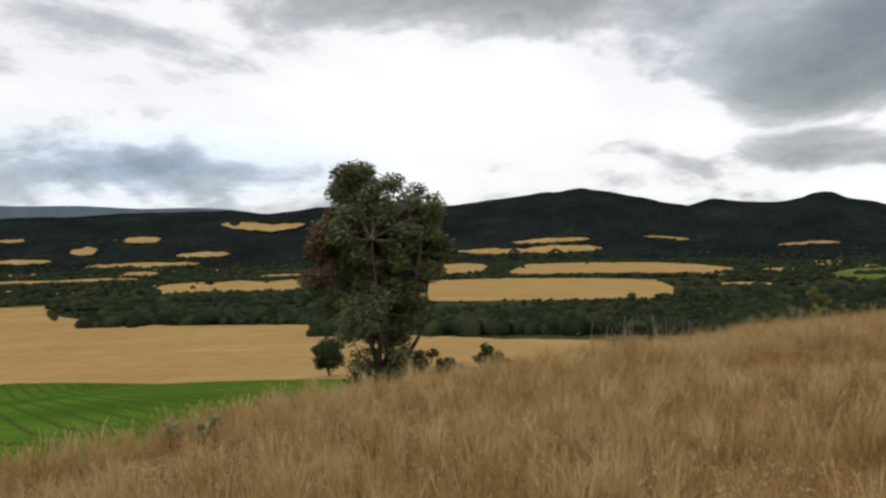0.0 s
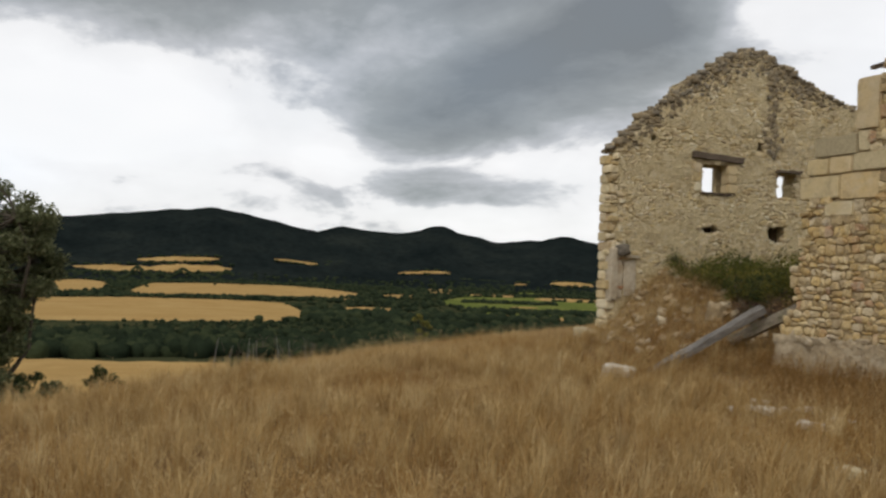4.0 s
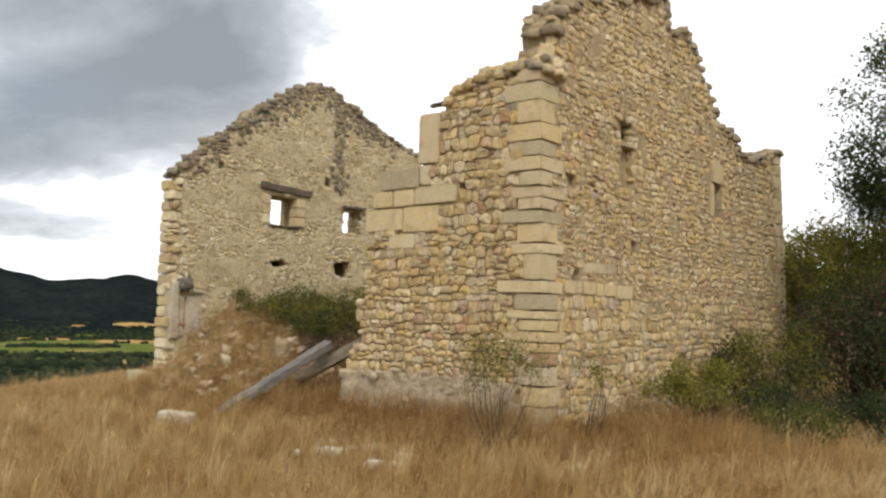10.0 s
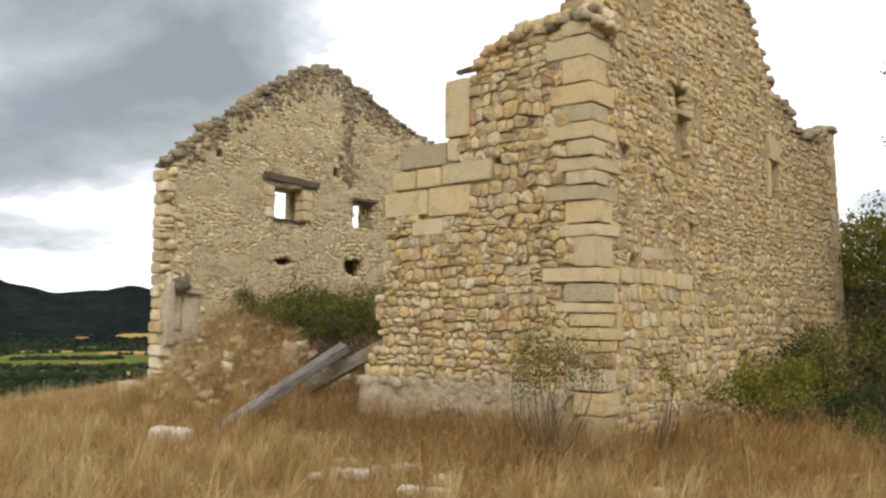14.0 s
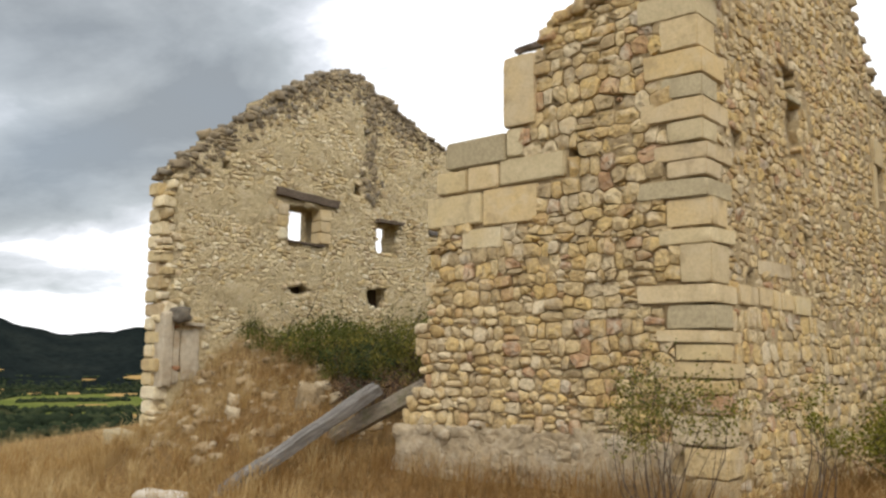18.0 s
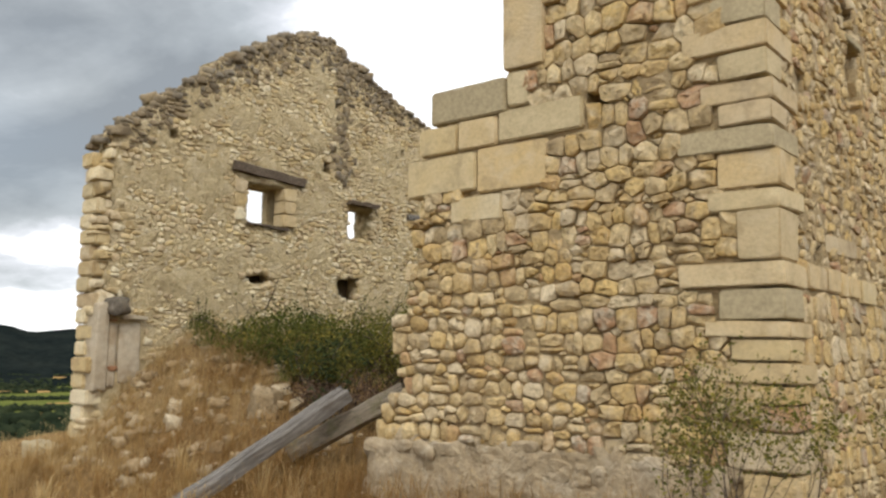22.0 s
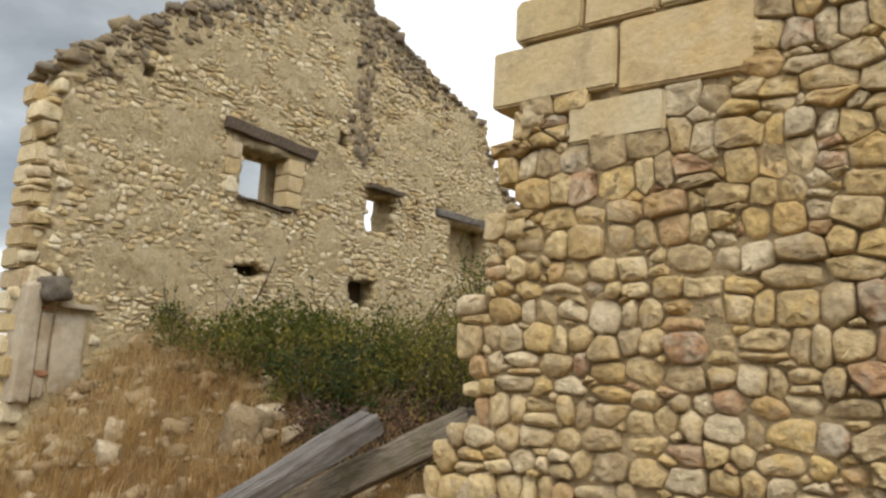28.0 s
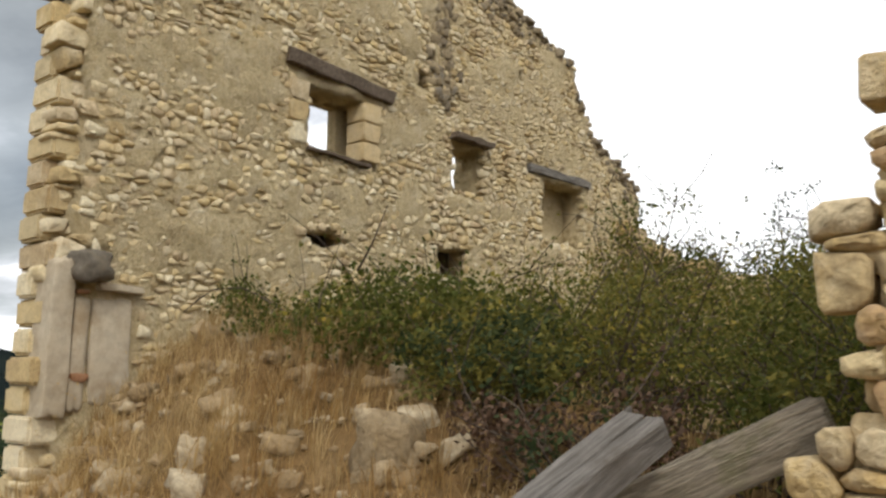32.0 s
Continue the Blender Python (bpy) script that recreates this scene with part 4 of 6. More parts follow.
bmesh.ops.create_cube(niche, size=1.0, matrix=EAST @ pose((SLIT[0] + SLIT[1]) / 2, 0.27, (SLIT[2] + 4.36) / 2) @ Matrix.Diagonal((SLIT[1] - SLIT[0] + 0.1, 0.3, 4.36 - SLIT[2], 1)))
part("niche_back", niche, M_MORTAR, wall_east, "plastered back of the blocked slit")
block(wall_east, "lintel_stone", EAST, 6.52, 7.14, 4.23, 4.67, 0.4, 0.03, M_ASHLAR, r, "upright dressed stone over the loop window")
block(wall_east, "jamb_stone", EAST, 6.34, 6.59, 3.48, 4.22, 0.5, 0.03, M_ASHLAR, r)
block(wall_east, "slit_lintel", EAST, 2.50, 3.02, 4.34, 4.43, 0.4, 0.06, M_GREY_SLAB, r, "thin stone across the blocked slit")
BAND_E = [(0.62, 1.16, 1.70, 1.92), (1.17, 1.60, 1.71, 1.93), (1.61, 1.86, 1.69, 1.93), (1.87, 2.28, 1.70, 1.91), (2.29, 2.86, 1.66, 1.90), (1.22, 2.20, 2.06, 2.24)]
for n, a in enumerate(BAND_E):
    block(wall_east, "ashlar_block", EAST, *a, 0.3, r.uniform(0.012, 0.03), M_ASHLAR_PALE if n == 4 else M_ASHLAR, r)
keep = quoin_side + BAND_E + [LOOP, SLIT, (6.34, 7.14, 3.48, 4.67)] + [(a - 0.05, b + 0.05, c - 0.05, d + 0.05) for a, b, c, d in HOLES_E + [SLIT]]
base = courses(r, 0, 10.81, -0.4, 1.7, (0.10, 0.21), (0.10, 0.26), east_solid, keep, 0.22, 0.0, 0.014, 6)
body = courses(r, 0, 10.81, 1.7, 7.9, (0.07, 0.15), (0.07, 0.23), east_solid, keep, 0.3, 0.0, 0.022, 12)
masonry(wall_east, EAST, base + body + chinks(r, base + body, 0.2, east_solid, keep), r, 330, M_STONE, M_RUBBLE, lambda u, v: u ** 2 + (v - 2.0) ** 2, 0.012, 0.14, (-0.014, 0.018), (0.008, 0.018), 0.004, True, 0.6, 0.12)
cap = []
for u in np.arange(0.0, 10.81, 0.12):
    for d in np.arange(0.05, T, 0.17):
        if r.random() < 0.85:
            k, s = int(r.integers(len(LUMP))), r.uniform(0.12, 0.25)
            cap.append((k, EAST @ pose(u, d, east_top(u) + r.uniform(-0.1, 0.05), 0, 0, r.uniform(0, 180)) @ Matrix.Diagonal((s * 1.25, s, s * 0.65, 1))))
for v0, v1, u in ((7.04, 7.64, 4.58), (5.08, 5.50, 7.95)):
    for v in np.arange(v0, v1, 0.12):
        for d in (0.08, 0.25, 0.42, 0.58):
            cap.append((int(r.integers(len(LUMP))), EAST @ pose(u, d, v, 0, 0, r.uniform(0, 180)) @ Matrix.Diagonal((0.26, 0.22, 0.15, 1))))
v, q = joined(LUMP, cap)
child("crest_stones", mesh_of("crest_stones", v, q, M_CREST_WARM), wall_east, "weathered loose stones along the broken crest", "stuff")
# Far end of the gable, dressed.
for n, z in enumerate(np.arange(-0.2, 5.3, 0.3)):
    w = (0.62, 0.4)[n % 2]
    block(wall_east, "quoin", EAST, 10.86 - w, 10.88, z, z + 0.3, T, 0.02, M_ASHLAR, r)

# West gable, seen from inside.
west_top = crest_line([(-0.02, 4.5), (0.2, 4.42), (0.42, 4.62), (0.9, 4.98), (1.22, 5.30), (1.64, 5.60), (1.9, 5.82), (2.3, 6.26), (2.95, 6.52), (3.4, 6.85), (3.73, 7.08), (4.44, 7.34), (4.95, 7.26), (5.3, 7.08), (5.6, 6.96), (6.38, 6.70), (7.1, 6.36), (8.2, 6.10), (8.5, 6.10), (8.62, 5.6), (9.05, 5.0), (9.5, 4.80), (10.4, 4.5), (10.6, 4.3)])
WIN1, WIN2, WIN3 = (2.88, 3.96, 3.44, 4.22), (5.42, 6.08, 3.44, 4.10), (7.52, 8.72, 3.05, 4.02)
WEST_HOLES = [(2.96, 3.52, 2.36, 2.58), (5.12, 5.74, 2.22, 2.64), (4.66, 4.95, 4.62, 4.86), (5.02, 5.22, 6.35, 6.7), (4.98, 5.12, 5.85, 6.12), (5.0, 5.2, 5.3, 5.58), (4.86, 5.06, 5.02, 5.2), (0.38, 0.68, 1.80, 2.02), (1.3, 1.46, 4.66, 4.8), (6.9, 7.05, 5.35, 5.5)]


def west_solid(u, v):
    return 0.16 < u < 10.6 and v < west_top(u) and not in_rects(u, v, [WIN1, WIN2, WIN3])


wall_west = thing("wall_west", (0, 0, 0), "ruined gable wall with limewashed inner face and three windows", "wall", "", "structure")
TW = 0.56
core = grid_core("wall_core", WEST @ pose(0, 0.008, 0), 0.09, 118, 88, lambda u, v: u > 0.34 and west_solid(u, v + 0.05) and not in_rects(u, v, WEST_HOLES), TW - 0.02, M_PLASTER, 0.035, 0.0, -0.6, 0.04)
child("wall_core", core, wall_west)
# Each hole is closed by a plate coloured dark as its shade.
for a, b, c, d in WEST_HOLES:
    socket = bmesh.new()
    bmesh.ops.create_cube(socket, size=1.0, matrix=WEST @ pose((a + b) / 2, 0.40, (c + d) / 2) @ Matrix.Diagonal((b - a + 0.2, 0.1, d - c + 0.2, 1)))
    part("wall_socket", socket, M_SOCKET_SHADE, wall_west, "dark socket in the masonry")
r = np.random.default_rng(23)
WEST_CLEAR = WEST_HOLES + [WIN1, WIN2, WIN3, (2.62, 4.2, 4.2, 4.46), (7.1, 8.9, 4.0, 4.22), (0.15, 1.05, 0.3, 1.75)]
facing = courses(r, 0.6, 10.6, 0.0, 7.4, (0.05, 0.105), (0.06, 0.18), west_solid, WEST_CLEAR, 0.2, 0.02, 0.028, 15)
crest_zone = [s for s in facing if s[1] > west_top(s[0]) - 0.28 - 0.22 * math.sin(s[0] * 1.3) - 0.25 * (3.2 < s[0] < 5.6)]
facing = [s for s in facing if s not in set(crest_zone)]


def plastered(u, v):
    """How deep the stones lie under the plaster that is left: deepest beside the larger window."""
    left = math.exp(-((u - 1.7) / 1.1) ** 2 - ((v - 3.9) / 0.9) ** 2) + 0.7 * math.exp(-((u - 3.8) / 1.4) ** 2 - ((v - 3.0) / 0.5) ** 2)
    return 0.018 * min(1.0, max(0.0, 0.9 * left + 0.9 * noise.fractal(Vector((u * 0.8, v * 1.1, 7.0)), 0.7, 2.0, 3)))


masonry(wall_west, WEST, facing, r, 300, M_PALE, M_PALE_J, lambda u, v: (u - 3.2) ** 2 + (v - 3.4) ** 2, 0.008, 0.1, (-0.012, 0.014), (0.008, 0.018), 0.006, False, 0.6, 0.12, None, "rubble_facing", plastered)
masonry(wall_west, WEST, [(u, v, w * 1.15, h * 1.15, t) for u, v, w, h, t in crest_zone], r, 0, M_CREST, M_CREST, lambda u, v: u, 0.012, 0.1, (-0.01, 0.035), (0.010, 0.02), 0.010, False, 0.58, 0.0, None, "crest_facing")
cap = []
for u in np.arange(0.2, 10.6, 0.12):
    for d in np.arange(0.05, TW - 0.04, 0.16):
        if r.random() < 0.8:
            k, s = int(r.integers(len(LUMP))), r.uniform(0.09, 0.18) * (1.0 if r.random() < 0.85 else 1.5)
            cap.append((k, WEST @ pose(u, d, west_top(u) + r.uniform(-0.14, 0.06), 0, 0, r.uniform(0, 180)) @ Matrix.Diagonal((s * 1.25, s, s * 0.65, 1))))
# Darker loose stones: under the crest and down the old flue.
for _ in range(160):
    u = r.uniform(1.9, 6.6)
    t = r.random() ** 1.4
    cap.append((int(r.integers(len(LUMP))), WEST @ pose(u, 0.06, west_top(u) - 0.05 - t * 0.6, 0, 0, r.uniform(0, 180)) @ Matrix.Diagonal((0.17, 0.14, 0.11, 1))))
for _ in range(120):
    v = r.uniform(4.5, 7.0)
    cap.append((int(r.integers(len(LUMP))), WEST @ pose(5.25 + r.normal(0, 0.12) - (7 - v) * 0.03, 0.09, v, 0, 0, r.uniform(0, 180)) @ Matrix.Diagonal((0.2, 0.2, 0.15, 1))))
v, q = joined(LUMP, cap)
child("crest_stones", mesh_of("crest_stones", v, q, M_CREST), wall_west, "weathered loose stones along the broken crest", "stuff")
# Ragged mouths of the two larger sockets.
mouth = []
for a, b, c, d in WEST_HOLES[:2]:
    for _ in range(34):
        t = r.uniform(0, 2 * math.pi)
        reach = r.uniform(0.55, 0.72)
        w = r.uniform(0.07, 0.15)
        mouth.append((int(r.integers(len(LUMP))), WEST @ pose((a + b) / 2 + math.cos(t) * reach * (b - a), r.uniform(0.05, 0.11), (c + d) / 2 + math.sin(t) * reach * (d - c), 0, 0, r.uniform(0, 180)) @ Matrix.Diagonal((w * 1.3, w, w * 0.7, 1))))
v, q = joined(LUMP, mouth)
child("socket_stones", mesh_of("socket_stones", v, q, M_PALE_J), wall_west, "broken stones round the empty sockets", "stuff")
# Torn stub of the front wall at its west end: dressed outer stones and a ragged core.
for n, z in enumerate(np.arange(-0.1, 4.2, 0.24)):
    w = (0.52, 0.38)[n % 2] + r.uniform(-0.05, 0.0)
    ob = block(wall_west, "quoin", FRONT, -10.55 + r.uniform(-0.02, 0.02), -10.55 + w, z, z + 0.24, 0.42, -0.15 + r.normal(0, 0.012), M_PALE if n % 3 else M_ASHLAR_PALE, r, "", 0.026)
tear = courses(r, 0.2, 0.72, -0.2, 4.4, (0.09, 0.18), (0.12, 0.28), lambda u, v: 0.24 < u < 0.7 and (v > 1.75 or v < 0.3), [], 0.3, 0.0, 0.03, 9)
masonry(wall_west, WEST, tear, r, 60, M_PALE, M_PALE_J, lambda u, v: abs(v - 2.4), 0.016, 0.3, (-0.09, 0.02), (0.012, 0.03), 0.01, True, 0.6, 0.12, None, "torn_masonry")
# Remains of the doorway against the gable: slabs, a thin cap, a brick and a dark stone on top.
for n, (a, b, c, d, out) in enumerate(((0.19, 0.38, 0.60, 1.90, 0.06), (0.40, 0.54, 0.65, 1.60, 0.03), (0.57, 0.94, 0.7, 1.62, 0.02))):
    v, q = rounded_grid(7, 16.0, 740 + n, 0.10, False, 0.1)
    ob = child("door_jamb_slab", mesh_of("door_jamb_slab", v, q, M_SLAB, True), wall_west, "weathered grey dressed door jamb slab")
    ob.matrix_basis = WEST @ pose((a + b) / 2, 0.15 - out, (c + d) / 2, r.normal(0, 1), r.normal(0, 1.2), r.normal(0, 2)) @ Matrix.Diagonal(((b - a) * 1.03, 0.3, d - c, 1))
block(wall_west, "cap_slab", WEST, 0.58, 1.02, 1.66, 1.74, 0.34, 0.09, M_SLAB, r, "thin stone cap over the jamb slabs")
for a, b, c, d in ((0.39, 0.57, 0.88, 0.97), (0.40, 0.54, 1.62, 1.67)):
    block(wall_west, "brick", WEST, a, b, c, d, 0.2, 0.05, M_BRICK, r, "broken orange brick")
v, q = rounded_grid(5, 3.6, 733, 0.25, True, 0.3)
ob = child("stone", mesh_of("stone", v, q, M_DARKSTONE, True), wall_west, "dark weathered stone over the jamb")
ob.matrix_basis = pose(-9.95, 0.48, 1.86, 4, 6, 10) @ Matrix.Diagonal((0.34, 0.36, 0.27, 1))


def timber(name, parent, p, q, w, h, material, label="", roll=0.0, seed=0, wear=0.02):
    """A squared, worn beam between two points, with a split along its top."""
    p, q = Vector(p), Vector(q)
    n, length = 14, (q - p).length
    bm = bmesh.new()
    ringv = []
    for i in range(n + 1):
        row = []
        for a, b in ((-0.5, -0.42), (-0.42, -0.5), (0.42, -0.5), (0.5, -0.42), (0.5, 0.42), (0.44, 0.5), (0.11, 0.5), (0.07, 0.22), (0.04, 0.5), (-0.44, 0.5), (-0.5, 0.42)):
            s = Vector((i * 0.31 + seed, a * 2, b * 2))
            row.append(bm.verts.new((i / n * length + (noise.noise(s * 3) * 0.06 if i in (0, n) else 0), a * w + noise.noise(s) * wear, b * h + noise.noise(s + Vector((9, 0, 0))) * wear)))
        ringv.append(row)
    for a, b in zip(ringv, ringv[1:]):
        for j in range(len(a)):
            bm.faces.new((a[j], a[(j + 1) % len(a)], b[(j + 1) % len(a)], b[j]))
    bm.faces.new(ringv[0][::-1])
    bm.faces.new(ringv[-1])
    bmesh.ops.recalc_face_normals(bm, faces=bm.faces)
    me = bpy.data.meshes.new(name)
    bm.to_mesh(me)
    bm.free()
    me.materials.append(material)
    ob = new(name, me)
    x = (q - p).normalized()
    y = Vector((0, 0, 1)).cross(x).normalized()
    zc = x.cross(y)
    m = Matrix((x, y, zc)).transposed().to_4x4()
    ob.matrix_basis = Matrix.Translation(p) @ m @ pose(0, 0, 0, roll)
    if parent:
        ob.parent = parent
    return tagged(ob, label) if label else ob


timber("window_lintel", wall_west, (-10.06, 2.58, 4.40), (-10.06, 4.22, 4.33), 0.24, 0.17, M_WOOD_DARK, "dark timber window lintel", seed=3)
timber("window_lintel", wall_west, (-10.35, 2.6, 4.30), (-10.35, 4.1, 4.31), 0.4, 0.16, M_WOOD_DARK, seed=5)
timber("window_lintel", wall_west, (-10.07, 7.18, 4.08), (-10.07, 8.92, 4.12), 0.22, 0.13, M_WOOD, "grey timber window lintel", seed=8)
timber("window_lintel", wall_west, (-9.99, 5.36, 4.14), (-9.99, 6.16, 4.15), 0.26, 0.08, M_WOOD_DARK, seed=9)
timber("window_sill", wall_west, (-10.04, 2.90, 3.43), (-10.04, 3.82, 3.41), 0.2, 0.045, M_WOOD_DARK, seed=12)
# Narrower outer part of each window.
for (a, b, c, d), (oa, ob_, oc, od) in ((WIN1, (3.0, 3.66, 3.47, 4.14)), (WIN2, (5.5, 6.1, 3.42, 4.08)), (WIN3, (7.6, 8.0, 3.9, 3.96))):
    reveal = bmesh.new()
    for ua, ub, va, vb in ((a - 0.1, oa, c - 0.1, d + 0.1), (ob_, b + 0.1, c - 0.1, d + 0.1), (oa, ob_, c - 0.1, oc), (oa, ob_, od, d + 0.1)):
        if ub - ua > 0.02 and vb - va > 0.02:
            bmesh.ops.create_cube(reveal, size=1.0, matrix=WEST @ pose((ua + ub) / 2, TW - 0.1, (va + vb) / 2) @ Matrix.Diagonal((ub - ua, 0.14, vb - va, 1)))
    part("window_reveal", reveal, M_PLASTER, wall_west)
for z in (3.46, 3.70, 3.94):
    block(wall_west, "jamb_stone", WEST, 3.72, 4.02, z, z + 0.24, 0.3, 0.03, M_ASHLAR, r)
    block(wall_west, "jamb_stone", WEST, 2.62, 2.90, z, z + 0.24, 0.3, 0.02, M_PALE, r)
# Low remains of the back wall.
wall_north = thing("wall_north", (0, 0, 0), "low overgrown remains of the back wall", "wall", "", "structure")
north_top = crest_line([(-10, 3.6), (-9, 2.9), (-7, 2.3), (-5, 2.5), (-3, 2.2), (-1.2, 2.8), (-0.6, 4.2), (0, 4.6)])
core = grid_core("wall_core", pose(0, 9.9, 0), 0.2, 50, 28, lambda u, v: -10.0 < u < -0.66 and v < north_top(u), 0.6, M_MORTAR, 0.05, -10.0, -0.6)
child("wall_core", core, wall_north)
lay(wall_north, pose(0, 9.85, 0), courses(r, -10, -0.6, -0.2, 4.5, (0.15, 0.24), (0.2, 0.4), lambda u, v: -10 < u < -0.6 and v < north_top(u), []), ROUGH, r, 0, M_STONE, M_RUBBLE, lambda u, v: u)


# ---- loose timbers and stones ----
b1 = timber("fallen_beam", None, (-4.60, 0.02, 0.74), (-5.62, -1.78, -0.60), 0.20, 0.14, M_WOOD, seed=21, roll=-16)
tagged(b1, "weathered grey squared beam leaning out of the ruin", "beam", "fallen beams")
b2 = timber("fallen_beam", None, (-4.02, 0.36, 0.78), (-5.4, 0.0, 0.06), 0.17, 0.21, M_WOOD_MOSS, seed=33)
tagged(b2, "mossy grey plank beam lying against the broken wall end", "beam", "fallen beams")
b3 = timber("roof_timber", None, (-2.70, 0.5, 4.98), (-1.55, 0.5, 5.05), 0.08, 0.07, M_WOOD_DARK, seed=41, wear=0.05)
tagged(b3, "dark broken roof timber sticking out of the wall top", "timber")


def boulder(name, x, y, sx, sy, sz, turn, material, label, group, seed, sink=0.3, power=7.0, top=None):
    v, q = rounded_grid(5, power, seed, 0.13 if power > 5 else 0.34, True, 0.3)
    ob = new(name, mesh_of(name, v, q, material, True))
    ob.matrix_basis = pose(x, y, ground_z(x, y) + sz * (0.5 - sink) if top is None else top - sz * 0.46, 2, 3, turn) @ Matrix.Diagonal((sx, sy, sz, 1))
    return tagged(ob, label, "stone", group)


boulder("white_stone", -5.60, -2.46, 0.58, 0.36, 0.30, 35, M_WHITE, "pale squared limestone block lying in dry grass", "fallen stones", 301, 0.3, 9.0)
for n, (x, y, sx, sy, sz, turn) in enumerate(((-1.6, -2.62, 0.34, 0.2, 0.11, 20), (-1.45, -1.9, 0.30, 0.22, 0.10, 60), (-0.2, -3.05, 0.55, 0.15, 0.10, 30), (-2.1, -2.5, 0.16, 0.15, 0.09, 0), (1.98, -4.93, 0.24, 0.16, 0.11, 10), (1.6, -1.6, 0.2, 0.16, 0.15, 40), (-9.9, -0.5, 0.6, 0.35, 0.34, 15))):
    boulder("fallen_stone", x, y, sx, sy, sz, turn, M_WHITE if n < 4 else M_GREY_SLAB, "pale fallen stone half hidden in dry grass", "fallen stones", 310 + n, 0.12)
r = np.random.default_rng(60)
for n in range(9):
    x, y, s = r.normal(-1.3, 0.9), r.normal(-2.5, 0.45), r.uniform(0.07, 0.18)
    boulder("fallen_stone", x, y, s * 1.5, s, s * 0.75, r.uniform(0, 180), M_WHITE, "small pale stone fallen into the dry grass", "fallen stones", 420 + n, 0.1, 5.5)
r = np.random.default_rng(61)
for n in range(60):
    x, y = r.uniform(-9.5, -5.3), r.uniform(-1.3, 1.5)
    s = r.uniform(0.04, 0.10) if n % 20 else r.uniform(0.10, 0.16)
    boulder("fallen_stone", x, y, s * 1.3, s, s * 0.7, r.uniform(0, 180), M_EARTH, "earthy rubble stone half buried in the overgrown mound", "mound stones", 340 + n, 0.42, 4.4)
boulder("mound_boulder", -6.42, 0.44, 0.36, 0.34, 0.5, 25, M_EARTH, "large earthy stone at the foot of a bush", "mound stones", 399, 0.5, 5.0, 0.70)
clods = []
for _ in range(430):
    x, y = r.uniform(-9.7, -5.2), r.uniform(-1.2, 1.7)
    if math.hypot((x + 7.5) / 2.4, (y - 0.4) / 1.5) + r.normal(0, 0.15) > 1:
        continue
    s = 0.04 + 0.14 * r.random() ** 3
    clods.append((int(r.integers(len(LUMP))), pose(x, y, ground_z(x, y) + s * 0.1, r.uniform(-30, 30), r.uniform(-30, 30), r.uniform(0, 360)) @ Matrix.Diagonal((s * 1.4, s * 1.1, s * 0.8, 1))))
v, q = joined(LUMP, clods)
tagged(new("mound_rubble", mesh_of("mound_rubble", v, q, M_CLOD)), "pale clods and broken rubble strewn over the mound", "rubble", "", "stuff")


# ---- plants ----
def tubes(paths, sides=5):
    """Tapered tubes along paths of (point, radius)."""
    vs, fs, base = [], [], 0
    ang = np.linspace(0, 2 * np.pi, sides, endpoint=False)
    for path in paths:
        pts = np.array([p for p, _ in path])
        rad = np.array([w for _, w in path])
        tang = np.gradient(pts, axis=0)
        tang /= np.linalg.norm(tang, axis=1)[:, None] + 1e-9
        ref = np.array([0.31, 0.17, 0.9]) if abs(tang[0, 2]) < 0.9 else np.array([1.0, 0.1, 0.0])
        a = np.cross(tang, ref)
        a /= np.linalg.norm(a, axis=1)[:, None] + 1e-9
        b = np.cross(tang, a)
        ring = pts[:, None] + rad[:, None, None] * (np.cos(ang)[None, :, None] * a[:, None] + np.sin(ang)[None, :, None] * b[:, None])
        n = len(pts)
        vs.append(ring.reshape(-1, 3))
        k = base + np.arange(n * sides).reshape(n, sides)
        fs.append(np.stack([k[:-1], np.roll(k, -1, 1)[:-1], np.roll(k, -1, 1)[1:], k[1:]], -1).reshape(-1, 4))
        base += n * sides
    return np.concatenate(vs), np.concatenate(fs)


def leaf_quads(r, centres, size, droop=0.0):
    """Small pointed, slightly folded leaves at the centres, turned at random."""
    n = len(centres)
    a = r.normal(size=(n, 3))
    a[:, 2] -= droop
    a /= np.linalg.norm(a, axis=1)[:, None]
    b = np.cross(a, r.normal(size=(n, 3)))
    b /= np.linalg.norm(b, axis=1)[:, None] + 1e-9
    c = np.cross(a, b)
    s = (size * r.uniform(0.6, 1.4, n))[:, None]
    v = np.stack([centres - a * s * 0.6, centres + b * s * 0.32 + c * s * 0.08, centres + a * s * 0.6, centres - b * s * 0.32 + c * s * 0.08], 1)
    return v.reshape(-1, 3), np.arange(n * 4).reshape(n, 4)


def scatter(r, n, limit):
    """Offsets that thin out from the middle and end on a ball."""
    p = r.normal(0, 1, (n, 3))
    d = np.linalg.norm(p, axis=1)[:, None]
    return p * np.where(d > limit, limit * r.uniform(0.3, 1.0, (n, 1)) / d, 1.0)


def bend(r, p, q, n=6, sway=0.12):
    p, q = np.asarray(p, float), np.asarray(q, float)
    length = np.linalg.norm(q - p)
    t = np.linspace(0, 1, n)[:, None]
    mid = r.normal(0, sway * length, 3)
    return p + (q - p) * t + np.sin(t * np.pi) * mid + r.normal(0, sway * length * 0.1, (n, 3)) * np.sin(t * np.pi)


